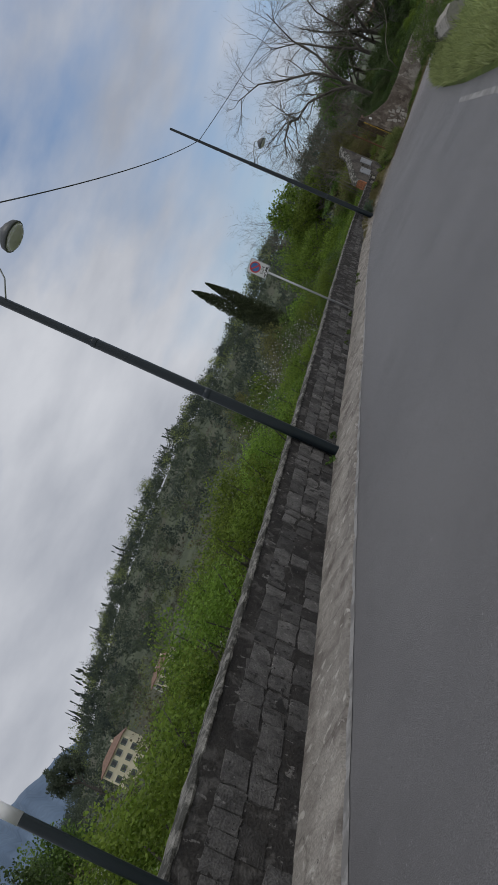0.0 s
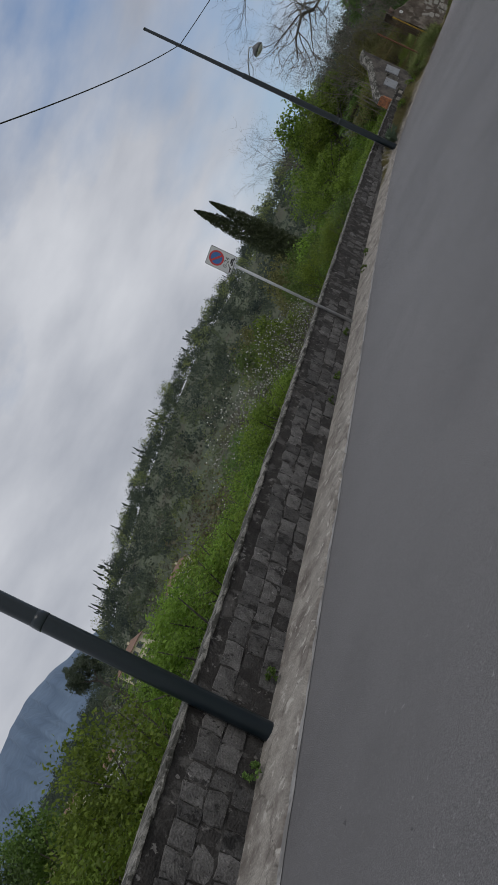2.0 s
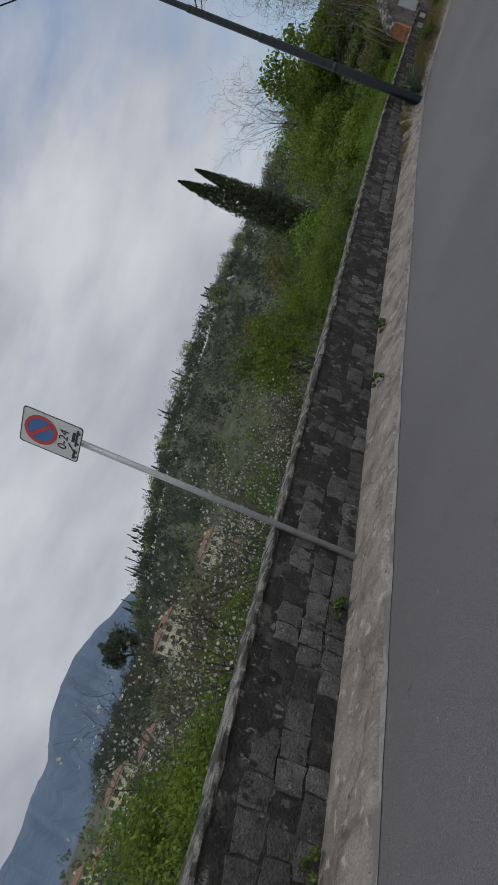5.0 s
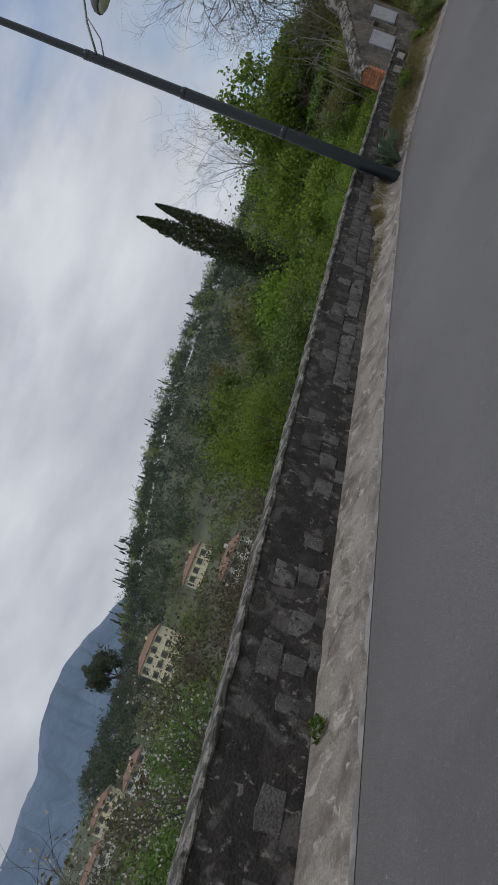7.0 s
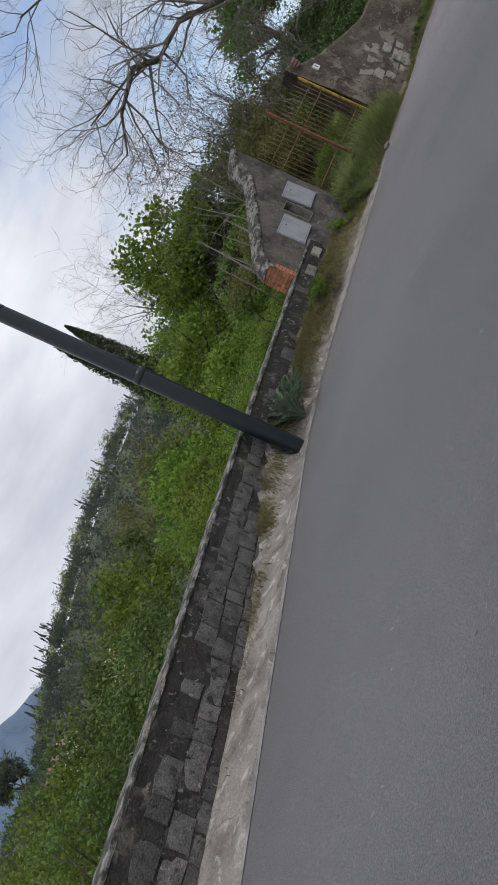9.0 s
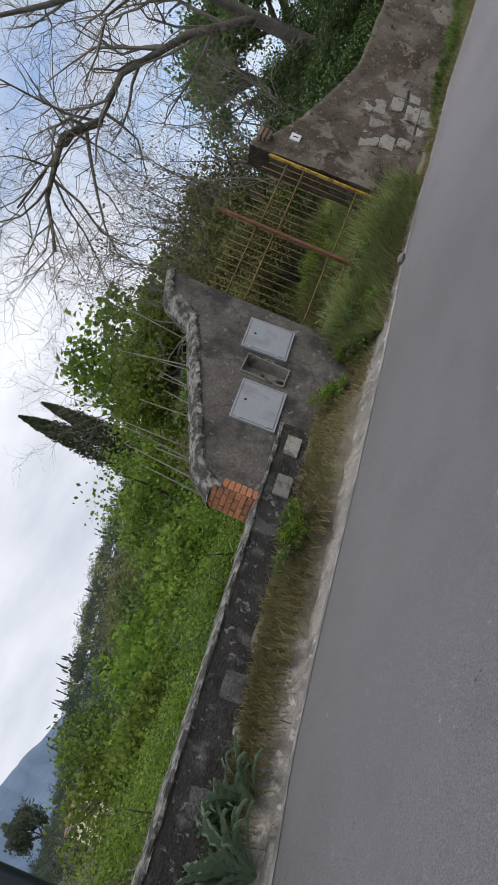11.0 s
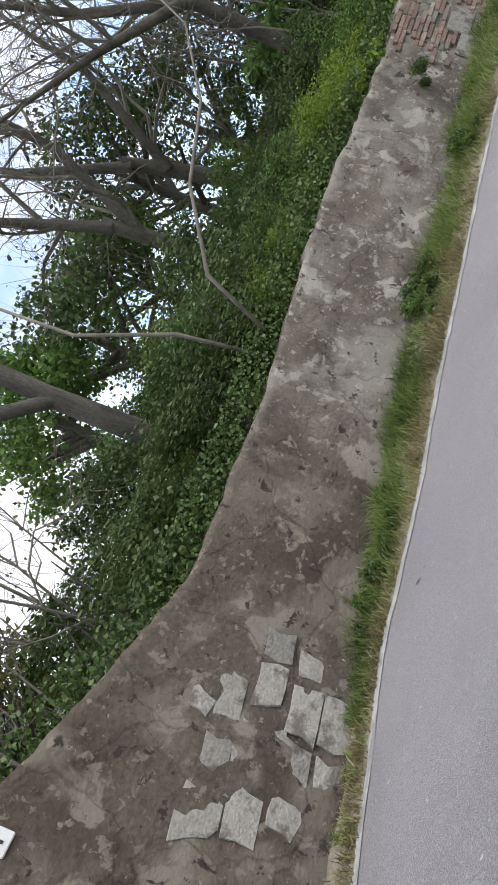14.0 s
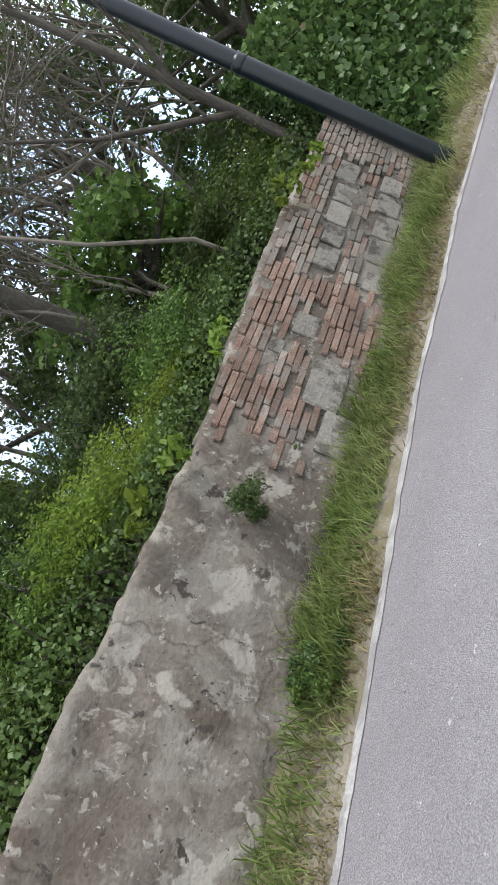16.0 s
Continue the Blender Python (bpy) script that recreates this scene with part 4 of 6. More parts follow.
for x in steps:
    for yy, dz in ((-0.004, -0.07), (-0.026, -0.045), (-0.022, -0.005), (0.02, 0.022), (0.16, 0.035), (0.34, 0.03), (0.44, -0.03)):
        verts.append((x + 0.006 * rng.normal(), yy + 0.010 * rng.normal(), top_at(x) + dz + 0.008 * rng.normal()))
for i in range(len(steps) - 1):
    for k in range(6):
        a = i * 7 + k
        faces.append((a, a + 1, a + 8, a + 7))
part("coping", mesh_of("coping", verts, faces, CAP), CAP, meter_wall, "rough pale gravelly coping")
# orange brick quoin at the end of the wall
bk = bmesh.new()
box(bk, 0.25, 0.12, 0.06, (0, 0, 0), 0.006)
quoin_mesh = bpy.data.meshes.new("brick")
bk.to_mesh(quoin_mesh)
bk.free()
quoin_mesh.materials.append(ORANGE_BRICK)
for i in range(9):
    for yy, wdt in ((0.105, 0.2), (0.312, 0.2)) if i % 2 else ((0.052, 0.094), (0.208, 0.2), (0.364, 0.094)):
        b = part("brick", quoin_mesh, None, meter_wall)
        b.matrix_basis = pose(0.05 + 0.004 * rng.normal(), yy, 3.09 + 0.066 * i, rng.normal(), 0, 90 + 0.6 * rng.normal()) @ Matrix.Diagonal((wdt / 0.25, 1.0, 0.95, 1))
for i in range(7):
    b = part("brick", quoin_mesh, None, meter_wall)
    b.matrix_basis = pose(0.062, 0.043, 3.12 + 0.068 * i, 0, 0, 0.4 * rng.normal()) @ Matrix.Diagonal((0.48, 0.8, 0.98, 1))


def meter_cabinet(x0, x1, z0, z1, lean):
    """A flush grey cabinet door in a frame, with a lock and hinges."""
    w, h = x1 - x0, z1 - z0
    cab = thing("meter_cabinet", "flat grey painted utility cabinet set into the wall", "meter cabinet", mf @ pose(x0 + w / 2, -0.005, z0 + h / 2, 0, lean, 0), "utility cabinets")
    bm = bmesh.new()
    for sx, sz, ax, az in ((w, 0.025, 0, h / 2 - 0.012), (w, 0.025, 0, -h / 2 + 0.012), (0.025, h - 0.05, -w / 2 + 0.012, 0), (0.025, h - 0.05, w / 2 - 0.012, 0)):
        box(bm, sx, 0.05, sz, (ax, 0, az), 0.003)
    part("frame", bm, GREY_DOOR, cab)
    door = part("door", boxed(w - 0.056, 0.03, h - 0.056, (0, -0.012, 0), 0.006), GREY_DOOR, cab)
    part("lock", tube("lock", [(0.0, -0.026, h * 0.3), (0.0, -0.036, h * 0.3)], 0.014, BLACK, 10), BLACK, door)
    for zz in (-h * 0.3, h * 0.3):
        part("hinge", tube("hinge", [(-w / 2 + 0.03, -0.03, zz - 0.03), (-w / 2 + 0.03, -0.03, zz + 0.03)], 0.008, GALV, 8), GALV, door)
    return cab


meter_cabinet(0.98, 1.66, 3.27, 3.83, -3)
meter_cabinet(2.20, 2.80, 3.47, 4.08, -4)
niche = thing("open_meter_box", "open empty grey meter box with pipe stubs inside", "meter box", mf @ pose(NX0, 0, NZ0))
nw, nh = NX1 - NX0, NZ1 - NZ0
bm = bmesh.new()
box(bm, nw, 0.012, nh, (nw / 2, 0.16, nh / 2))
for sx, sz, ax, az in ((nw, 0.014, nw / 2, 0.008), (nw, 0.014, nw / 2, nh - 0.008), (0.014, nh - 0.03, 0.008, nh / 2), (0.014, nh - 0.03, nw - 0.008, nh / 2)):
    box(bm, sx, 0.19, sz, (ax, 0.07, az))
part("body", bm, PALE_STONE, niche, "chalky grey box lining")
part("pipe", tube("pipe", [(0.1, 0.1, 0.01), (0.1, 0.1, 0.2), (0.14, 0.08, 0.24)], 0.014, BLACK, 8), BLACK, niche)
part("pipe", tube("pipe", [(0.22, 0.12, 0.01), (0.22, 0.12, 0.12)], 0.018, BLACK, 8), BLACK, niche)
part("valve", boxed(0.06, 0.05, 0.05, (0.2, 0.12, 0.3), 0.01), RUST, niche)

# gate
gf, glen = wall_frame((-4.16, 43.6), (-2.62, 45.78))
gate = thing("metal_gate", "old rusty yellow barred metal gate, closed and overgrown", "gate", gf @ pose(0, 0.12, 0))
gz0, gz1 = 3.0, 4.92


def bar(name, a, b, r, material, parent, label=""):
    return part(name, tube(name, [a, b], r, material, 6), material, parent, label)


half = glen / 2
for k in range(2):
    leaf = thing("gate_leaf", "", "", None)
    leaf.parent = gate
    lo, hi = k * half + 0.04, (k + 1) * half - 0.03
    for i in range(11):
        xx = lo + (hi - lo) * i / 10
        bar("bar", (xx, 0, gz0 - 0.3), (xx, 0, gz1 - 0.06 * (i % 2)), 0.0068, OLIVE_BAR, leaf)
    for zz in (gz0 + 0.2, gz0 + 0.45, gz1 - 0.62, gz1 - 0.35):
        bar("rail", (lo, 0.0, zz), (hi, 0.0, zz + 0.03), 0.013, OLIVE_BAR, leaf)
part("centre_post", boxed(0.055, 0.06, 2.3, (half, -0.02, 4.0), 0.006), RUST, gate, "rust-brown square centre post")
part("hinge_post", boxed(0.04, 0.05, 2.3, (glen - 0.045, -0.02, 3.75), 0.006), YELLOW_RUST, gate, "flaking yellow hinge post")

# ---- tall old wall beyond the gate ----
TALL = [(-2.62, 45.78), (-1.2, 47.97), (0.98, 50.27), (2.46, 51.58), (5.5, 54.1), (7.9, 56.15)]
tq, tn, tt = along(TALL, 0.07)
top_h = np.interp(tq[:, 1], [45.78, 46.0, 46.12, 46.45, 47.9, 49.3, 50.7, 51.5, 52.0, 52.8, 54.1, 56], [5.24, 5.22, 5.0, 4.78, 4.29, 4.32, 4.55, 4.64, 4.63, 4.67, 4.89, 5.05]) - road_z(tq[:, 1])
rng = np.random.default_rng(9)
verts, faces = [], []
rows_n = 26
for i, (p, n) in enumerate(zip(tq, tn)):
    h = top_h[i] + 0.03 * noise.noise((p[0] * 3, p[1] * 3, 0.5)) + 0.02 * noise.noise((p[0] * 11, p[1] * 11, 2.5))
    z0 = float(road_z(p[1]))
    for k in range(rows_n):
        u = k / (rows_n - 1)
        bulge = 0.03 * noise.noise((p[0] * 1.3, p[1] * 1.3, u * 3.0)) + 0.016 * noise.noise((p[0] * 4, p[1] * 4, u * 8)) + 0.012 * noise.noise((p[0] * 10, p[1] * 10, u * 17)) - 0.022 * max(0.0, noise.noise((p[0] * 3.1 + 3, p[1] * 3.1, u * 4.2 + 5)) - 0.22) / 0.3 + 0.012 * max(0.0, noise.noise((p[0] * 2.2 + 7, p[1] * 2.2, u * 5)) - 0.25) / 0.25
        v = p + n * (0.10 * u + bulge)
        verts.append((v[0], v[1], z0 - 0.3 + (h + 0.3) * u))
    v = p + n * 0.5
    verts.append((v[0], v[1], z0 + h + 0.02 * rng.normal()))
    verts.append((v[0], v[1], z0 - 0.3))
m = rows_n + 2
for i in range(len(tq) - 1):
    for k in range(m - 1):
        a = i * m + k
        faces.append((a, a + 1, a + m + 1, a + m))
faces += [tuple(range(m)), tuple((len(tq) - 1) * m + k for k in range(m))[::-1]]
wall_tall = new("wall_tall", mesh_of("wall_tall", verts, faces, PLASTER, smooth=True))
tagged(wall_tall, "tall old plastered masonry wall, stained, patched and crumbling", "wall", kind="structure")

# ---- plants ----
def bush_kind(name, material, radius, leaves, size, seed, clumps=26, stems=7, narrow=0.55):
    p, o = cloud(leaves, radius, clumps, seed, 0.15)
    foliage = leaf_mesh(name, p, size, material, seed, o, 0, narrow)
    rng = np.random.default_rng(seed + 1)
    verts, faces = [], []
    for _ in range(stems):
        a = rng.uniform(0, 6.28)
        top = Vector((math.cos(a) * radius[0] * 0.7, math.sin(a) * radius[1] * 0.7, radius[2] * rng.uniform(1.0, 1.7)))
        mid = top * 0.5 + Vector(rng.normal(size=3) * 0.12)
        tube_arrays([(0.06 * math.cos(a), 0.06 * math.sin(a), -0.3), mid, top], [0.03, 0.018, 0.006], 5, verts, faces, False)
    return foliage, mesh_of("stems", verts, faces, BARK)


def plant(name, label, category, kind, x, y, z, scale, turn, group, crown="crown"):
    ob = thing(name, label, category, pose(x, y, z, 0, 0, turn) @ Matrix.Diagonal((*scale, 1)), group)
    part(crown, kind[0], None, ob)
    part("stem", kind[1], None, ob)
    return ob


BRIGHT = [bush_kind("bright_foliage", LEAF_BRIGHT, (1.2, 1.2, 1.0), 5200, 0.058, 40 + i) for i in range(4)]
MID = [bush_kind("mid_foliage", LEAF_MID, (1.2, 1.2, 1.0), 4400, 0.066, 50 + i) for i in range(4)]
OLIVE = [bush_kind("olive_foliage", LEAF_OLIVE, (1.2, 1.2, 1.0), 5200, 0.05, 70 + i) for i in range(2)]
DARK = [bush_kind("dark_foliage", LEAF_DARK, (1.3, 1.3, 1.2), 5000, 0.084, 60 + i) for i in range(3)]
rng = np.random.default_rng(77)


def ground_at(x, y):
    return float(land_z(np.array([x]), np.array([y]))[0])


def row_of_bushes(y0, y1, step, d0, d1, top, kinds, label, group, wide=1.0):
    """Bushes behind the wall, their tops at a height over the road."""
    q, nrm, t = along(cut(WALL, y0, y1), step)
    for p, n in zip(q, nrm):
        d = rng.uniform(d0, d1)
        x, y = p[0] + n[0] * d, p[1] + n[1] * d + rng.uniform(-0.3, 0.3)
        z = ground_at(x, y) - 0.1
        h = (float(road_z(y)) + rng.uniform(*top) - z) / 2.0
        w = wide * rng.uniform(0.85, 1.25) * (0.7 + 0.3 * h)
        plant("bush", label, "bush", kinds[rng.integers(len(kinds))], x, y, z, (w, w, h), rng.uniform(0, 360), group)


row_of_bushes(0.5, 11, 1.0, 1.3, 1.9, (1.4, 1.9), BRIGHT, "bright spring-green leafy bush behind the low wall", "bushes behind the wall")
row_of_bushes(11, 19, 1.0, 1.3, 1.9, (1.1, 1.5), BRIGHT, "bright spring-green leafy bush behind the low wall", "bushes behind the wall")
row_of_bushes(1, 19, 2.4, 3.0, 4.5, (1.15, 1.6), MID + BRIGHT, "green leafy bush behind the low wall", "bushes behind the wall")
row_of_bushes(20, 28.5, 1.7, 3.0, 6.0, (0.6, 1.0), MID + BRIGHT, "low green bush on the slope below the wall", "bushes behind the wall")
row_of_bushes(30.8, 34.6, 1.0, 1.5, 2.4, (1.1, 1.6), BRIGHT + MID, "bright spring-green leafy bush behind the low wall", "bushes behind the wall")
row_of_bushes(38.6, 40.5, 0.9, 1.4, 2.2, (1.1, 1.6), BRIGHT + MID, "bright spring-green leafy bush behind the low wall", "bushes behind the wall")
row_of_bushes(32.5, 35.4, 0.9, 3.2, 5.2, (1.5, 2.1), BRIGHT + BRIGHT + MID, "spring-green thicket behind the low wall", "bushes behind the wall")
row_of_bushes(39, 43.5, 0.9, 3.0, 5.0, (1.1, 1.8), BRIGHT + BRIGHT + MID, "spring-green thicket behind the low wall", "bushes behind the wall")
row_of_bushes(40.5, 43.5, 0.9, 1.3, 2.0, (1.0, 1.5), BRIGHT + MID, "green leafy bush behind the meter wall", "bushes behind the wall")
row_of_bushes(43.6, 46.0, 0.4, 1.15, 1.5, (0.7, 1.35), OLIVE + BRIGHT[:2], "olive-green weedy bush just behind the barred gate", "thicket behind the gate", 0.5)
row_of_bushes(43.2, 46.4, 0.6, 1.7, 2.8, (2.1, 3.0), OLIVE + BRIGHT + MID[:1], "olive-green leafy thicket behind the barred gate", "thicket behind the gate")
row_of_bushes(51.0, 56, 0.7, 1.1, 1.5, (1.75, 2.3), BRIGHT + BRIGHT + MID, "yellow-green leafy creeper heaped behind the wall top", "bushes above the tall wall", 0.75)
# mostly dark leaves along this stretch: deep shade imitated by leaf colour
row_of_bushes(47.3, 50.6, 0.7, 1.5, 1.9, (1.8, 2.6), DARK + DARK + MID[:2], "leafy bramble bush at the wall top, mostly dark-leaved to imitate deep shade", "bushes above the tall wall")
row_of_bushes(50.6, 56, 0.8, 1.35, 1.8, (1.7, 2.5), MID + MID + DARK + BRIGHT[:2], "leafy green bramble bush above the tall wall", "bushes above the tall wall")
row_of_bushes(48.5, 58, 1.9, 4.2, 6.0, (2.9, 4.2), DARK + MID, "dark evergreen thicket behind the tall wall", "bushes above the tall wall")
row_of_bushes(49.3, 58, 1.0, 2.4, 4.0, (2.3, 3.5), DARK + DARK + MID, "dark evergreen thicket above the tall wall", "bushes above the tall wall")


# ---- trees ----
def grow(p, d, length, radius, level, rng, wood, twig, up=0.12, depth=3, tips=None):
    """A wandering, forking branch; thick wood and twigs go to separate lists."""
    segs = 6 if level < 2 else 4
    pts, rad = [Vector(p)], [radius]
    d = Vector(d).normalized()
    for i in range(segs):
        d = (d + Vector(rng.normal(size=3)) * (0.16 + 0.07 * level) + Vector((0, 0, up))).normalized()
        pts.append(pts[-1] + d * (length / segs))
        rad.append(radius * (1 - 0.75 * (i + 1) / segs))
    verts, faces = wood if level < 2 else twig
    tube_arrays(pts, rad, (10, 7, 4, 3, 3)[min(level, 4)], verts, faces, False)
    if level >= depth:
        if tips is not None:
            tips.extend(pts[1:])
        return
    count = (5, 7, 7, 4)[min(level, 3)]
    for k in range(count):
        u = rng.uniform(0.3, 1.0)
        i = min(int(u * segs), segs - 1)
        q = pts[i].lerp(pts[i + 1], u * segs - i)
        side = Vector(rng.normal(size=3))
        nd = ((pts[i + 1] - pts[i]).normalized() + side.normalized() * rng.uniform(0.6, 1.1)).normalized()
        grow(q, nd, length * rng.uniform(0.42, 0.7), max(rad[i] * 0.55, 0.004), level + 1, rng, wood, twig, up * 0.7, depth, tips)


def bare_tree(name, label, base, first, limbs, seed, trunk_radius, limb_radius, depth=4, leafy=None):
    """A bare tree: a trunk through the given places, then limbs with given places or directions."""
    rng = np.random.default_rng(seed)
    wood, twig = ([], []), ([], [])
    base = Vector(base)
    ob = thing(name, label, "tree", Matrix.Translation(base))
    line = [Vector((0, 0, -0.4))] + [Vector(p) - base for p in first]
    tube_arrays(line, [trunk_radius * (1.15 - 0.45 * i / (len(line) - 1)) for i in range(len(line))], 12, *wood, False)
    tips = []
    for places in limbs:
        pts = [Vector(p) - base for p in places]
        n = len(pts)
        rad = [limb_radius * (1 - 0.75 * i / (n - 1)) for i in range(n)]
        tube_arrays(pts, rad, 8, *wood, False)
        for i in range(1, n):
            for _ in range(4 if i < n - 1 else 7):
                u = rng.uniform(0, 1)
                q = pts[i - 1].lerp(pts[i], u)
                nd = (pts[i] - pts[i - 1]).normalized() + Vector(rng.normal(size=3)).normalized() * 0.9
                grow(q, nd, rng.uniform(1.6, 3.0), rad[i] * 0.5 + 0.008, 2, rng, wood, twig, 0.06, depth, tips)
    part("trunk", mesh_of("trunk", *wood, BARK, smooth=True), None, ob)
    part("crown", mesh_of("crown", *twig, TWIG), None, ob, "leafless twiggy crown")
    if leafy:
        mat, n, size, spread = leafy
        t = np.array(tips)[rng.integers(0, len(tips), n)] + rng.normal(size=(n, 3)) * spread
        part("leaves", leaf_mesh("leaves", t, size, mat, seed), None, ob)
    return ob


bare_tree("bare_tree", "large leafless tree with grey spreading limbs above the wall", (-1.5, 51.8, 4.9), [(-1.45, 51.5, 5.9), (-1.4, 51.3, 6.9), (-1.3, 51.1, 7.9)],
          [[(-1.4, 51.3, 6.8), (-2.06, 50.4, 7.8), (-3.2, 50.2, 8.9), (-4.3, 50.4, 9.2), (-4.9, 50.7, 9.9), (-6.6, 49.8, 10.4)],
           [(-1.3, 51.1, 7.8), (-1.6, 50.9, 9.4), (-2.6, 50.6, 10.9), (-3.4, 50.8, 12.4), (-4.8, 50.2, 13.2)],
           [(-1.3, 51.1, 7.8), (-0.6, 51.2, 9.6), (-0.4, 51.5, 11.4), (0.4, 51.2, 13.4)],
           [(-4.3, 50.4, 9.2), (-4.6, 49.3, 9.5), (-5.6, 48.4, 9.2), (-6.4, 47.9, 8.6)]], 5, 0.16, 0.10, 4)
bare_tree("bare_tree", "leafless tree with smooth pale limbs behind the tall wall", (0.6, 55.0, 5.3), [(0.7, 54.8, 6.6), (0.6, 54.4, 8.0)],
          [[(0.6, 54.4, 7.8), (0.0, 54.0, 9.6), (-0.4, 53.8, 11.4), (-1.4, 53.6, 13.0)], [(0.6, 54.6, 7.2), (1.4, 54.2, 9.0), (1.6, 54.0, 11.0), (2.4, 54.2, 12.6)]], 6, 0.15, 0.10, 3)
bare_tree("bare_tree", "leafless forked tree rising behind the tall wall", (4.3, 56.6, 5.2), [(4.3, 56.0, 6.6), (4.2, 55.2, 8.0)],
          [[(4.2, 55.2, 7.9), (3.4, 54.8, 9.4), (3.0, 54.6, 11.0), (2.2, 54.6, 12.4)], [(4.2, 55.4, 7.6), (4.9, 55.0, 9.4), (5.4, 54.8, 11.4)], [(4.2, 55.2, 8.0), (2.8, 54.0, 8.7), (1.2, 53.2, 9.6)]], 7, 0.15, 0.10, 4)
bare_tree("bare_tree", "leafless leaning tree among ivy behind the wall", (2.2, 57.2, 5.3), [(2.0, 56.8, 7.0), (1.6, 56.2, 8.6)],
          [[(1.6, 56.2, 8.4), (0.8, 55.8, 10.2), (0.4, 55.6, 12.0)], [(1.8, 56.4, 7.8), (2.8, 56.0, 9.6), (3.2, 56.0, 11.6)]], 8, 0.17, 0.11, 3)
bare_tree("slender_tree", "slender pale-barked young tree beside the brick wall", (7.3, 56.3, 4.3), [(7.3, 56.25, 5.6), (7.25, 56.1, 7.0), (7.2, 56.0, 8.6)],
          [[(7.2, 56.0, 8.5), (7.0, 55.8, 10.0), (7.3, 55.6, 11.4)], [(7.28, 56.2, 6.0), (6.2, 55.7, 7.2), (5.4, 55.4, 8.6)], [(7.25, 56.1, 6.8), (8.0, 55.8, 8.2), (8.2, 55.6, 9.8)]], 9, 0.07, 0.045, 3)
bare_tree("bare_tree", "distant leafless tree beyond the thicket", (-12.5, 54.2, 1.0), [(-12.4, 54.2, 4.0), (-12.3, 54.1, 6.0)],
          [[(-12.3, 54.1, 5.8), (-12.8, 53.9, 7.2), (-13.2, 53.8, 8.4)], [(-12.3, 54.1, 5.8), (-11.8, 53.9, 7.4), (-11.6, 53.7, 8.6)]], 10, 0.12, 0.06, 4)
# a thin bent bough leaning out over the wall
for i, pts in enumerate(([(0.45, 50.1, 4.6), (0.75, 50.0, 5.3), (1.5, 50.6, 5.9), (2.4, 51.5, 6.3), (3.2, 52.0, 6.9), (3.6, 52.4, 7.8)], [(0.2, 50.2, 4.5), (0.1, 50.0, 5.4), (-0.3, 50.0, 6.4), (-0.4, 50.3, 7.4)], [(5.6, 54.9, 4.8), (5.5, 54.7, 5.6), (5.0, 54.4, 6.4), (4.6, 54.2, 7.4)])):
    ob = new("bent_bough", tube("bent_bough", pts, [0.026, 0.024, 0.021, 0.018, 0.014, 0.008][:len(pts)], TWIG, 6))
    tagged(ob, "thin bare bent bough rooted behind the tall wall", "branch", group="bare boughs")


def leafy_tree(name, label, x, y, top, width, material, leaves, size, seed, trunk=0.12, clumps=30, low=0.35):
    z = ground_at(x, y)
    h = top - z
    rng = np.random.default_rng(seed)
    ob = thing(name, label, "tree", pose(x, y, z, 0, 0, rng.uniform(0, 360)))
    verts, faces = [], []
    tube_arrays([(0, 0, -0.3), (0.05, 0, h * 0.35), (0.1, 0.05, h * 0.7)], [trunk, trunk * 0.8, trunk * 0.3], 9, verts, faces, False)
    for _ in range(9):
        a = rng.uniform(0, 6.28)
        s = h * rng.uniform(0.25, 0.6)
        e = Vector((math.cos(a) * width * 0.8, math.sin(a) * width * 0.8, s + h * rng.uniform(0.1, 0.35)))
        tube_arrays([(0.05, 0, s), e * 0.5 + Vector((0, 0, s * 0.55)), e], [trunk * 0.5, trunk * 0.3, 0.01], 6, verts, faces, False)
    part("trunk", mesh_of("trunk", verts, faces, BARK, smooth=True), None, ob)
    p, o = cloud(leaves, (width, width, h * (1 - low) / 2), clumps, seed, 0.0, 0.5, 0.32)
    p[:, 2] += h * low
    part("crown", leaf_mesh("crown", p, size, material, seed, o, 0, 0.7), None, ob)
    return ob


leafy_tree("fig_tree", "young broad-leaved tree with pale green leaves behind the wall", -9.9, 51.5, 9.0, 2.0, LEAF_BRIGHT, 3000, 0.18, 81, 0.05, 46, 0.2)
for i, (x, y, top, w) in enumerate([(-7.6, 46.2, 4.5, 1.5), (-9.6, 44.6, 4.3, 1.6), (-10.6, 47.6, 5.8, 1.9), (-7.2, 48.8, 5.4, 1.8), (-12.6, 50.5, 7.2, 2.2), (-11.6, 43.0, 3.7, 1.6), (-5.6, 49.6, 5.9, 1.7), (-11.2, 52.6, 7.9, 1.9), (-13.4, 54.5, 8.0, 2.2), (-8.3, 49.3, 7.0, 1.5), (-9.3, 49.9, 7.3, 1.5), (-7.6, 50.8, 7.5, 1.5)]):
    leafy_tree("leafy_tree", "dense spring-green leafy tree in the thicket", x, y, top, w, LEAF_BRIGHT if i % 3 or i > 6 else LEAF_MID, 5200, 0.115, 90 + i, 0.1, 44, 0.05)
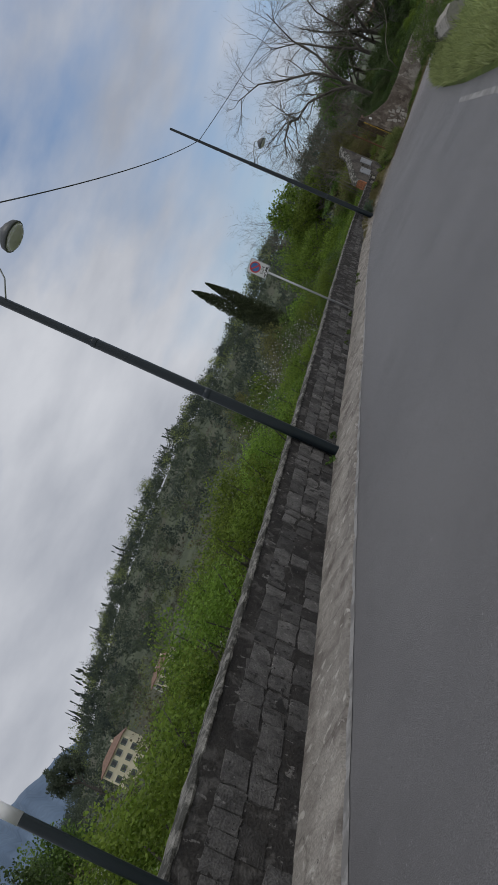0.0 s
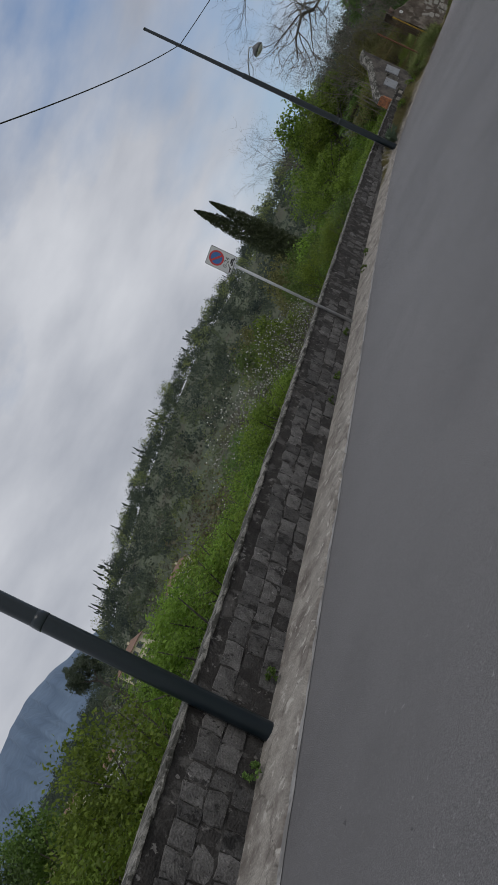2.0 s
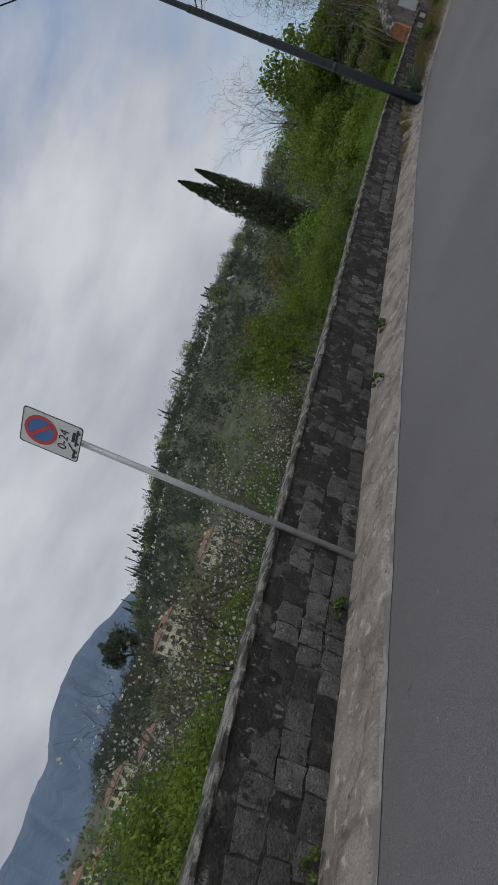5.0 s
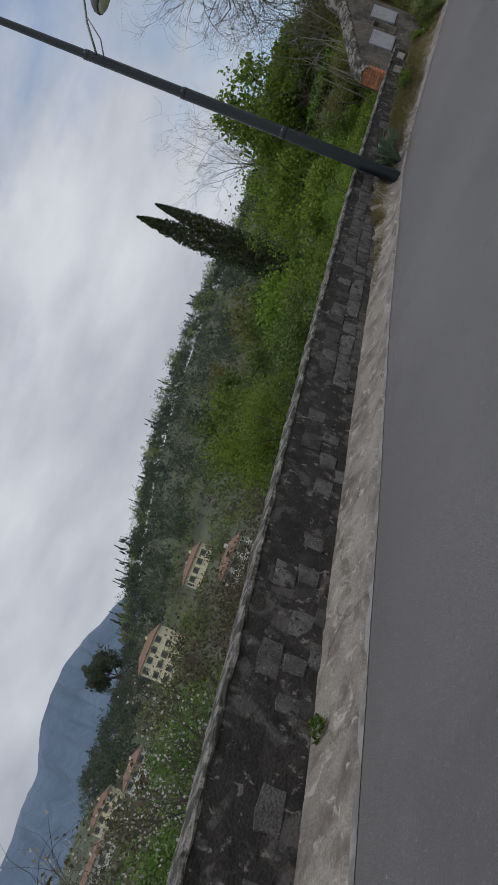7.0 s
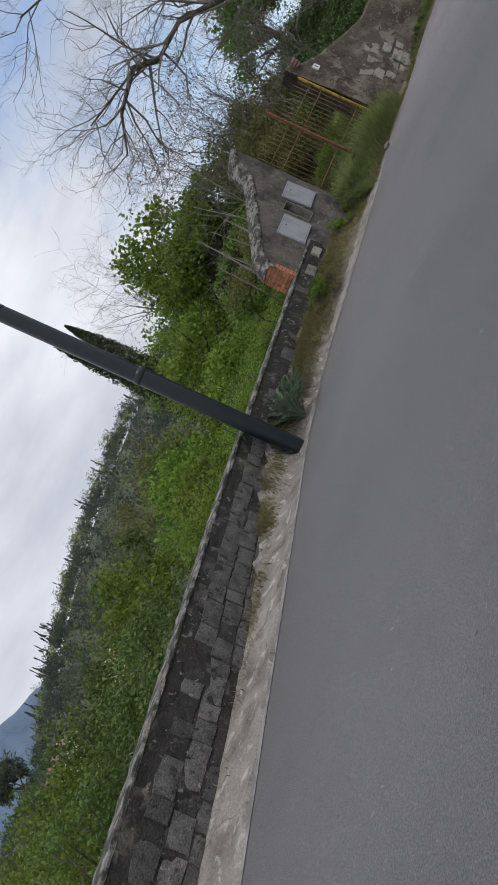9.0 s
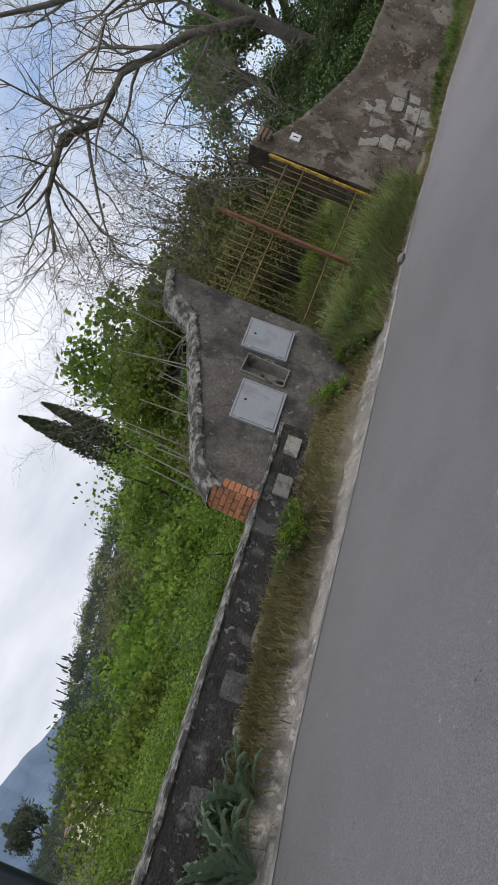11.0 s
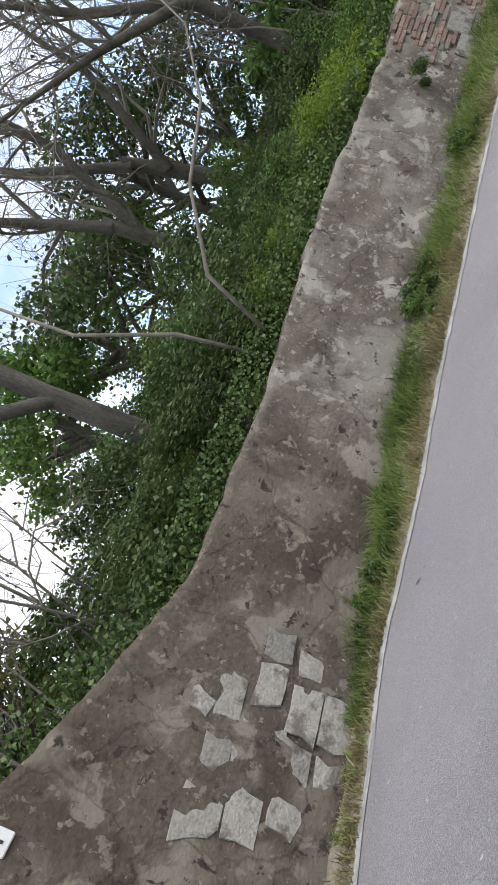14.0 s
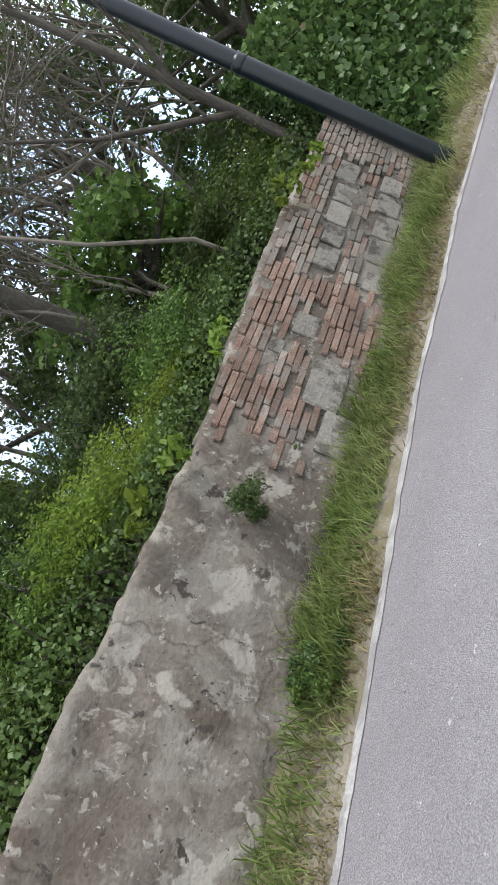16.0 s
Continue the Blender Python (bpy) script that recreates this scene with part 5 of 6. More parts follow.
for i, (x, y, top, w) in enumerate([(-2.9, 54.7, 9.2, 1.6), (-1.6, 56.2, 9.6, 2.0), (1.4, 58.2, 11.0, 2.2), (-0.6, 58.5, 10.2, 2.0), (3.0, 60.5, 10.5, 3.0), (6.8, 60.2, 11.5, 2.6), (10.5, 61.8, 12.0, 3.0), (9.2, 58.6, 8.6, 2.0), (14.5, 63.5, 12, 3.2), (5.2, 57.6, 7.6, 1.6), (11.8, 60.0, 9.0, 2.0)]):
    leafy_tree("evergreen_tree", "dark evergreen broad-leaved tree behind the tall wall", x, y, top, w, LEAF_DARK if i % 3 else LEAF_MID, 4800, 0.115, 110 + i, 0.16, 40, 0.2)

for i, (x, y, top, w) in enumerate([(-4.7, 47.5, 6.0, 1.2), (-5.9, 47.3, 5.1, 1.1), (-4.0, 48.6, 6.5, 1.3), (-5.4, 49.2, 6.9, 1.4)]):
    leafy_tree("olive_brown_shrub", "tall olive-brown budding shrub crowding behind the gate", x, y, top, w, LEAF_OLIVE, 4200, 0.075, 230 + i, 0.05, 40, 0.1)

# twin-tipped cypress
def cypress(x, y, top, seed):
    z = ground_at(x, y)
    ob = thing("cypress", "tall dark twin-tipped cypress tree", "cypress", pose(x, y, z))
    rng = np.random.default_rng(seed)
    part("trunk", tube("trunk", [(0, 0, -0.3), (0, 0, 3), (0, 0, 8)], [0.22, 0.18, 0.08], BARK, 8), None, ob)
    pts, out = [], []
    for dx, dy, h, w, n in ((-0.35, 0, top - z, 1.15, 16000), (0.75, 0.3, top - z - 0.9, 0.95, 13000), (0.2, 0, (top - z) * 0.72, 1.4, 9000)):
        u = rng.uniform(0.02, 1, n) ** 0.8
        prof = w * np.clip(np.sin(np.pi * np.clip(u, 0, 1) ** 0.75) ** 0.7, 0.04, 1) * (1 - 0.25 * u)
        a = rng.uniform(0, 6.28, n)
        lump = 1 + 0.34 * np.sin(a * 4 + u * 29) * np.sin(u * 37 + a * 2)
        r = prof * np.sqrt(rng.uniform(0.25, 1, n)) * lump
        pts.append(np.stack([dx * (0.3 + 0.7 * u) + r * np.cos(a), dy * u + r * np.sin(a), u * h], 1))
        out.append(np.stack([np.cos(a) * 0.5, np.sin(a) * 0.5, np.full(n, 1.6)], 1))
    part("crown", leaf_mesh("crown", np.concatenate(pts), 0.17, LEAF_CYPRESS, seed, np.concatenate(out), 0, 0.45), None, ob)


cypress(-22.2, 64.5, 15.1, 130)

# blossoming fruit trees and bare shrubs in the orchard below
def twig_shrub(name, seed, material_leaf, n, size, height=2.4, bark=None):
    rng = np.random.default_rng(seed)
    wood, twig, tips = ([], []), ([], []), []
    for k in range(5):
        a = rng.uniform(0, 6.28)
        grow((0, 0, -0.1), (0.5 * math.cos(a), 0.5 * math.sin(a), 1), height * rng.uniform(0.55, 0.8), 0.035, 1, rng, wood, twig, 0.05, 3, tips)
    verts = wood[0] + twig[0]
    faces = wood[1] + [tuple(i + len(wood[0]) for i in f) for f in twig[1]]
    stems = mesh_of(name + "_branches", verts, faces, bark or TWIG)
    t = np.array(tips)[rng.integers(0, len(tips), n)] + rng.normal(size=(n, 3)) * 0.08
    return leaf_mesh(name, t, size, material_leaf, seed, None, 0, 0.95), stems


BLOOM = [twig_shrub("blossom", 140 + i, BLOSSOM, 480, 0.05, 2.4, BARK) for i in range(3)]
DRYBUSH = [twig_shrub("buds", 150 + i, LEAF_DRY, 1100, 0.075, 2.4, BARK) for i in range(3)]
rng = np.random.default_rng(160)
for x, y, s in [(-8.6, 19.5, 0.85), (-9.4, 21.6, 0.9), (-8.4, 23.2, 0.75), (-10.5, 24.6, 1.0), (-12.5, 27.2, 0.9), (-9.3, 26.2, 0.7), (-11.5, 20.5, 0.8)]:
    plant("fruit_tree", "small fruit tree in white blossom below the wall", "fruit tree", BLOOM[rng.integers(3)], x, y, ground_at(x, y), (s, s, s), rng.uniform(0, 360), "blossoming fruit trees")
for k in range(20):
    d = rng.uniform(5, 34)
    y = rng.uniform(17, 46)
    x = -7 - d
    s = rng.uniform(0.7, 1.5) * (1 + d * 0.02)
    plant("bare_shrub", "bare brown twiggy shrub on the orchard slope", "shrub", DRYBUSH[rng.integers(3)], x, y, ground_at(x, y), (s, s, s * 0.9), rng.uniform(0, 360), "bare shrubs")
for k in range(14):
    d = rng.uniform(26, 75)
    y = rng.uniform(0, 60)
    x = -7 - d
    s = rng.uniform(1.0, 1.7)
    plant("bush", "green leafy tree far down the orchard slope", "bush", (MID + BRIGHT)[rng.integers(8)], x, y, ground_at(x, y), (s, s, s), rng.uniform(0, 360), "orchard bushes")
# tall leafless twig thicket behind the gate
THICKET = [twig_shrub("dry_buds", 170 + i, LEAF_DRY, 300, 0.05, 5.2) for i in range(3)]
for x, y, s in [(-4.6, 47.4, 1.0), (-3.9, 48.2, 1.05), (-5.5, 47.0, 0.95), (-3.3, 47.6, 0.9), (-4.9, 49.0, 1.15), (-6.0, 48.4, 1.1), (-2.9, 49.0, 1.0)]:
    plant("twiggy_shrub", "tall leafless twiggy shrub behind the barred gate", "shrub", THICKET[rng.integers(3)], x, y, ground_at(x, y), (s * 0.7, s * 0.7, s), rng.uniform(0, 360), "thicket behind the gate")
for x, y, s in [(0.5, 56.8, 1.3), (2.5, 58.2, 1.5), (4.5, 58.5, 1.6), (6.5, 58.5, 1.5), (5.2, 56.4, 1.2), (5.6, 59.2, 1.8), (8.2, 59.0, 1.7)]:
    plant("twiggy_shrub", "tall leafless brown twiggy tree in the dark thicket", "shrub", THICKET[rng.integers(3)], x, y, ground_at(x, y), (s * 0.9, s * 0.9, s), rng.uniform(0, 360), "thicket above the tall wall")
# thin pale saplings by the meter wall
for k in range(12):
    u = 0.15 + (mlen - 0.3) * (k + rng.uniform(0.2, 0.8)) / 12
    foot = mf @ Vector((u, rng.uniform(0.7, 1.3), 0))
    x, y = foot.x, foot.y
    z = ground_at(x, y)
    tip = Vector((x + rng.normal() * 0.15, y + rng.normal() * 0.15, top_at(u) + rng.uniform(0.35, 0.95)))
    mid = Vector((x, y, z)).lerp(tip, 0.5) + Vector((rng.normal() * 0.1, rng.normal() * 0.1, 0))
    ob = new("sapling", tube("sapling", [(x, y, z - 0.1), mid, tip], [0.018, 0.014, 0.006], TWIG, 5))
    tagged(ob, "thin bare pale sapling stem behind the wall", "sapling", group="bare saplings")

# ---- houses of the far village ----
def house(x, y, w, d, h, turn, wall_mat, storeys, cols, label, sink=0.5):
    z = ground_at(x, y) - sink
    ob = thing("house", label, "house", pose(x, y, z, 0, 0, turn), "village houses")
    part("wall", boxed(w, d, h + sink, (0, 0, (h + sink) / 2)), wall_mat, ob)
    e, top = 0.5, h + sink
    rise = d * 0.2
    v = [(-w / 2 - e, -d / 2 - e, top), (w / 2 + e, -d / 2 - e, top), (w / 2 + e, d / 2 + e, top), (-w / 2 - e, d / 2 + e, top), (-w / 2 + d * 0.3, 0, top + rise), (w / 2 - d * 0.3, 0, top + rise),
         (-w / 2 - e, -d / 2 - e, top - 0.2), (w / 2 + e, -d / 2 - e, top - 0.2), (w / 2 + e, d / 2 + e, top - 0.2), (-w / 2 - e, d / 2 + e, top - 0.2)]
    part("roof", mesh_of("roof", v, [(0, 1, 5, 4), (1, 2, 5), (2, 3, 4, 5), (3, 0, 4), (6, 7, 1, 0), (7, 8, 2, 1), (8, 9, 3, 2), (9, 6, 0, 3), (9, 8, 7, 6)], ROOF), ROOF, ob, "terracotta hipped roof")
    for s in range(storeys):
        for c in range(cols):
            wx = -w / 2 + w * (c + 0.5) / cols
            wz = sink + h * (s + 0.52) / storeys
            ww, wh = min(1.15, w / cols * 0.36), min(1.7, h / storeys * 0.5)
            win = part("window", boxed(ww, 0.12, wh, (wx, -d / 2 - 0.02, wz)), WINDOW_DARK, ob)
            part("sill", boxed(ww + 0.3, 0.2, 0.12, (wx, -d / 2 - 0.08, wz - wh / 2 - 0.08)), HOUSE_WHITE, win)
            for sd in (-1, 1):
                part("shutter", boxed(ww * 0.42, 0.08, wh, (wx + sd * ww * 0.73, -d / 2 - 0.05, wz)), SHUTTER, win)
    part("chimney", boxed(0.8, 0.8, 1.6, (w * 0.2, 0, top + rise * 0.9)), wall_mat, ob)
    return ob


house(-205, 155, 14, 10, 10.0, 40, HOUSE_WALL, 3, 4, "cream three-storey villa with dark shutters on the hillside")
house(-183, 176, 12, 8, 4.5, 40, HOUSE_WALL, 1, 4, "low cream house with a terracotta roof beside the villa")
house(-114, 122, 10, 7, 3.0, 42, HOUSE_WHITE, 1, 3, "low house with a red roof in the valley")
house(-262, 128, 14, 9, 6.5, 55, HOUSE_WALL, 2, 4, "cream two-storey farmhouse with a tiled roof")
house(-238, 102, 18, 8, 4.0, 60, HOUSE_WHITE, 1, 5, "long low pale house on the slope")
house(-270, 98, 12, 9, 6.0, 62, HOUSE_WALL, 2, 4, "pale two-storey house among trees")
house(-205, 118, 11, 8, 4.5, 55, HOUSE_WHITE, 2, 3, "white house partly hidden by trees")
house(-190, 178, 9, 7, 4.0, 42, HOUSE_WHITE, 1, 3, "small pale house below the villa")

# green trees on the slope below the thicket
for i, (x, y, top, w) in enumerate([(-14, 46, 4.6, 2.0), (-17, 50, 5.6, 2.2), (-20, 54.5, 6.6, 2.4), (-21, 47.5, 5.2, 2.4), (-25.5, 53, 6.4, 2.6), (-30, 61, 7.4, 2.8)]):
    leafy_tree("slope_tree", "spring-green leafy tree on the slope below the wall", x, y, top, w, (LEAF_BRIGHT, LEAF_MID, LEAF_OLIVE)[i % 3], 3600, 0.17, 260 + i, 0.1, 40, 0.1)
# dark trees down in the valley
for i, (x, y, top, w) in enumerate([(-43.4, 24.5, 5.4, 2.6), (-39.4, 19.6, 6.0, 2.4), (-47.5, 25.0, 5.2, 2.8)]):
    leafy_tree("valley_tree", "dark green leafy tree down in the valley", x, y, top, w, LEAF_DARK if i % 2 else LEAF_MID, 4200, 0.2, 240 + i, 0.12, 40, 0.1)

# round dark pine beside the villa
leafy_tree("pine_tree", "large round dark pine tree beside the cream villa", -219, 150.5, 28.5, 6.5, LEAF_FAR_DARK, 5000, 0.75, 139, 0.5, 40, 0.45)

# grey building beyond the bend
bz = ground_at(7.5, 82)
gb = thing("grey_building", "tall grey shaded building beyond the bend", "building", pose(8.2, 84, bz - 1, 0, 0, -8))
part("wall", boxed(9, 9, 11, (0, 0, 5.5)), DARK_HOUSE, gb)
part("roof", boxed(9.8, 9.8, 0.25, (0, 0, 11.1)), ROOF, gb)
for xx in (-2.6, 2.6):
    part("gutter_pipe", tube("gutter_pipe", [(xx, -4.58, 0.2), (xx, -4.58, 10.9)], 0.06, BLACK, 8), BLACK, gb)

# ---- right-hand verge: bush, dry-stone wall, long grass ----
rq, rn, rt = along(shifted(cut(RIGHT_EDGE, 24, 34), -1.7), 0.3)
rwall = new("wall_right", mesh_of("wall_right", *tube_arrays([(p[0], p[1], float(road_z(p[1])) + 0.55) for p in rq], [0.42 + 0.02 * (i % 3) for i in range(len(rq))], 8), PALE_STONE))
tagged(rwall, "low pale rough stone retaining wall in the verge", "wall", kind="structure")
plant("bush", "dense green bush on the verge beside the stone wall", "bush", MID[1], 1.75, 29.5, float(road_z(29.5)) + 0.3, (0.8, 1.0, 0.75), 30, "verge bushes")
plant("bush", "dense green bush on the verge beside the stone wall", "bush", MID[2], 2.3, 32.0, float(road_z(32.0)) + 0.3, (0.9, 1.0, 0.8), 80, "verge bushes")


# ---- grass and weeds ----
def blades(name, label, pts, height, material, seed, width=0.011):
    """Grass blades, two triangles each, bending to one side."""
    rng = np.random.default_rng(seed)
    p = np.asarray(pts, float)
    n = len(p)
    patch = np.array([max(0.3, 0.85 + 1.0 * noise.noise((q[0] * 1.5, q[1] * 1.5, seed)) + 0.5 * noise.noise((q[0] * 5, q[1] * 5, seed))) for q in p[:, :2]])
    h = height * rng.uniform(0.35, 1.35, (n, 1)) * patch[:, None]
    a = rng.uniform(0, 6.28, n)
    side = np.stack([np.cos(a), np.sin(a), np.zeros(n)], 1) * width
    lean = rng.normal(size=(n, 3)) * 0.55
    lean[:, 2] = 1
    lean /= np.linalg.norm(lean, axis=1)[:, None]
    mid = p + lean * h * 0.6
    tip = p + lean * h + np.stack([lean[:, 0], lean[:, 1], -0.35 * np.ones(n)], 1) * h * 0.4
    quad = np.stack([p - side, p + side, mid + side * 0.7, mid - side * 0.7, tip], 1).reshape(-1, 3)
    i = np.arange(n)[:, None] * 5
    me = bpy.data.meshes.new(name)
    me.vertices.add(n * 5)
    me.vertices.foreach_set("co", quad.ravel())
    me.loops.add(n * 9)
    me.loops.foreach_set("vertex_index", np.concatenate([i, i + 1, i + 2, i, i + 2, i + 3, i + 3, i + 2, i + 4], 1).ravel())
    me.polygons.add(n * 3)
    me.polygons.foreach_set("loop_start", np.arange(0, n * 9, 3))
    me.materials.append(material)
    me.update(calc_edges=True)
    me.validate()
    return tagged(new(name, me), label, "grass", kind="stuff")


def verge_points(y0, y1, n, seed, lo=0.15, hi=1.0, clump=0.5, extra=0.0):
    """Places in tufts on the bank between asphalt and wall."""
    rng = np.random.default_rng(seed)
    q, nrm, t = along(cut(LEFT_EDGE, y0, y1), 0.1)
    dw = -signed(WALL, q[:, 0], q[:, 1])
    k = rng.integers(0, len(q), max(6, n // 130))
    u0 = rng.uniform(lo, hi, len(k))
    j = rng.integers(0, len(k), n)
    i = np.clip(k[j] + rng.normal(size=n) * 1.9, 0, len(q) - 1).astype(int)
    u = np.clip(u0[j] + rng.normal(size=n) * 0.14, lo * 0.6, 1.05)
    y = q[i, 1]
    g = smooth(42.6, 43.4, y) * (1 - smooth(45.0, 45.8, y))
    tight = smooth(38.3, 38.8, y) * (1 - smooth(41.9, 42.5, y))
    wide = np.maximum(0.12 - 0.09 * tight, dw[i]) + 0.06 * (1 - tight)
    rise = 0.10 + 0.32 * (1 - smooth(41.8, 42.6, y)) + 0.30 * g + 0.16 * smooth(47.5, 50, y)
    p = q[i] + nrm[i] * (wide * u)[:, None] + rng.normal(size=(n, 2)) * 0.02
    return np.concatenate([p, (road_z(y) + rise * u - 0.01)[:, None]], 1)


blades("grass", "long green grass in front of the gate", verge_points(42.9, 46.0, 17000, 201, 0.3, 1.0), 0.24, GRASS, 301, 0.0045)
blades("grass", "fresh green grass in front of the gate", verge_points(42.9, 46.0, 17000, 221, 0.35, 1.0), 0.28, GRASS_GREEN, 321, 0.0045)
blades("grass", "green grass along the foot of the tall wall", verge_points(47.2, 56.5, 16000, 202, 0.4, 1.0), 0.2, GRASS_GREEN, 302, 0.006)
blades("grass", "bright yellow-green grass below the brickwork", verge_points(51.6, 56.4, 9000, 231, 0.4, 1.0), 0.2, GRASS, 331, 0.005)
blades("dry_grass", "straw-coloured dry grass along the asphalt edge", verge_points(46, 56.5, 11000, 203, 0.12, 0.5), 0.11, GRASS_DRY, 303, 0.005)
blades("dry_grass", "dry grass stalks in front of the gate", verge_points(42.9, 46.2, 4500, 211, 0.15, 1.0), 0.26, GRASS_DRY, 311, 0.004)
rng = np.random.default_rng(216)
bq, bn, bt = along(cut(WALL, 38.3, 42.4), 0.05)
bi = rng.integers(0, len(bq), 9000)
bank_p = np.concatenate([bq[bi] - bn[bi] * rng.uniform(0.0, 0.09, (9000, 1)), (road_z(bq[bi, 1]) + rng.uniform(0.1, 0.42, 9000))[:, None]], 1)
blades("dry_grass", "olive-brown weeds on the bank below the meter wall", bank_p[:4500], 0.11, GRASS_DRY, 317, 0.004)
blades("grass", "green weeds on the bank below the meter wall", bank_p[4500:], 0.11, GRASS_OLIVE, 318, 0.005)
rng = np.random.default_rng(215)
gx, gd = rng.uniform(-0.1, 1.12, 11000), -0.25 + 1.9 * rng.uniform(0, 1, 11000) ** 1.2
gp = np.array([-4.16, 43.6]) + gx[:, None] * np.array([1.54, 2.18]) + gd[:, None] * np.array([-0.817, 0.577])
gh = road_z(gp[:, 1]) + np.where(gd < 0, 0.4 + 0.5 * gd, np.maximum(0.4, np.where(gd > 1.2, land_z(gp[:, 0], gp[:, 1]) - road_z(gp[:, 1]), 0.4)))
blades("grass", "tall weedy grass grown up behind the barred gate", np.concatenate([gp, gh[:, None] - 0.02], 1), 0.42, GRASS, 316, 0.007)
blades("dry_grass", "straw-coloured dry grass hugging the asphalt edge", verge_points(43.0, 56.5, 3000, 213, 0.05, 0.2), 0.09, GRASS_DRY, 313, 0.004)
blades("grass", "low green grass creeping on the sandy verge", verge_points(46.5, 56.5, 6000, 214, 0.22, 0.8), 0.12, GRASS, 314, 0.005)
blades("dry_grass", "dry grass and weeds below the meter wall", verge_points(38.8, 43.2, 6000, 204, 0.5, 1.0), 0.12, GRASS_DRY, 304, 0.005)
blades("grass", "green weeds below the meter wall", verge_points(38.8, 43.2, 9000, 205, 0.6, 1.0), 0.13, GRASS_OLIVE, 305, 0.005)
rng = np.random.default_rng(206)
lq, ln, lt = along(cut(WALL, 30, 40), 0.1)
k = rng.integers(0, len(lq), 60)
j = rng.integers(0, 60, 12000)
i = np.clip(k[j] + rng.normal(size=12000) * 1.5, 0, len(lq) - 1).astype(int)
wt = rng.uniform(0, 1, 12000) < smooth(31, 37, lq[i, 1])
wo = np.abs(rng.normal(size=(12000, 1)) * 0.09 + 0.05)
wz = road_z(lq[i, 1]) + 0.05 + 0.30 * smooth(33.5, 37, lq[i, 1]) * np.clip(1 - wo[:, 0] / 0.3, 0, 1)
pp = lq[i] - ln[i] * wo
blades("dry_grass", "dry weeds sprouting along the foot of the low wall", np.concatenate([pp, wz[:, None]], 1)[wt], 0.11, GRASS_DRY, 306, 0.004)
blades("grass", "weeds sprouting along the foot of the low wall", np.concatenate([pp, wz[:, None]], 1)[wt][::2] + (0.02, 0.03, 0), 0.13, GRASS_OLIVE, 307, 0.005)
# right verge
rng = np.random.default_rng(208)
vq, vn, vt = along(cut(RIGHT_EDGE, 9, 46), 0.1)
i = rng.integers(0, len(vq), 26000)
off = np.abs(rng.normal(size=(26000, 1))) * 0.7 + 0.03
pp = vq[i] - vn[i] * off
blades("grass", "long unmown grass on the verge", np.concatenate([pp, (road_z(vq[i, 1]) + 0.1 + 0.25 * np.minimum(off[:, 0], 2))[:, None]], 1), 0.3, GRASS, 308, 0.013)
# orchard grass just behind the open stretch of the wall
rng = np.random.default_rng(209)
px, py = -6.7 - rng.uniform(0, 1, 9000) ** 1.5 * 16, rng.uniform(21, 41, 9000)
blades("grass", "fresh green meadow grass below the wall", np.stack([px, py, land_z(px, py)], 1), 0.25, GRASS, 309, 0.02)


def weed(x, y, z, label, seed, n=160, r=0.10, size=0.04, material=LEAF_MID):
    p, o = cloud(n, (r, r, r * 0.8), 8, seed, 0.1)
    ob = thing("weed", label, "weed", pose(x, y, z), "roadside weeds")
    part("foliage", leaf_mesh("foliage", p, size, material, seed, o), None, ob)


for k, (x, y) in enumerate([(-5.75, 17.3), (-5.72, 18.1), (-5.9, 20.2), (-5.82, 23.6), (-6.0, 25.2), (-5.3, 10.3), (-5.42, 11.4)]):
    weed(x + 0.06, y, float(road_z(y)) + 0.05, "small green weed growing at the foot of the wall", 400 + k)
wrng = np.random.default_rng(440)
for k, v in enumerate(verge_points(47.6, 52.2, 44, 441, 0.5, 1.0)):
    weed(v[0], v[1], v[2], "leafy dark green weed at the foot of the tall wall", 650 + k, 300, wrng.uniform(0.06, 0.15), 0.03, (LEAF_MID, LEAF_DARK, LEAF_IVY)[k % 3])
for k, v in enumerate(verge_points(39.5, 46.0, 120, 442, 0.45, 1.0)):
    weed(v[0], v[1], v[2], "leafy green weed at the foot of the meter wall", 780 + k, 260, wrng.uniform(0.08, 0.2), 0.03, (LEAF_MID, LEAF_BRIGHT, LEAF_DRY)[k % 3])
weed(3.72, 52.43, 3.9, "dark green cushion plant growing out of the wall face", 420, 1500, 0.25, 0.03, LEAF_DARK)


# rosette plant with long toothed leaves beside the lamp post
def rosette(x, y, z, scale, seed):
    rng = np.random.default_rng(seed)
    ob = thing("cardoon_plant", "large grey-green plant with long jagged arching leaves by the post", "plant", pose(x, y, z) @ Matrix.Diagonal((scale, scale, scale, 1)), "cardoon plants")
    for k in range(38):
        a = 2 * math.pi * k / 38 + rng.normal() * 0.2
        reach, high = rng.uniform(0.3, 0.75), rng.uniform(0.25, 0.75)
        verts, faces = [], []
        n = 15
        rng_bend = rng.uniform(1.4, 2.1)
        for i in range(n):
            u = i / (n - 1)
            c = Vector((math.cos(a) * reach * u, math.sin(a) * reach * u, high * math.sin(u * rng_bend)))
            s = Vector((-math.sin(a), math.cos(a), 0))
            w = (0.012 + 0.062 * math.sin(math.pi * min(1, u * 1.05))) * (1.0 if i % 2 else 0.4)
            verts += [c - s * w + Vector((0, 0, 0.02)), c - Vector((0, 0, 0.015)), c + s * w + Vector((0, 0, 0.02))]
        for i in range(n - 1):
            b = i * 3
            faces += [(b, b + 1, b + 4, b + 3), (b + 1, b + 2, b + 5, b + 4)]
        part("leaf", mesh_of("leaf", verts, faces, AGAVE), None, ob)


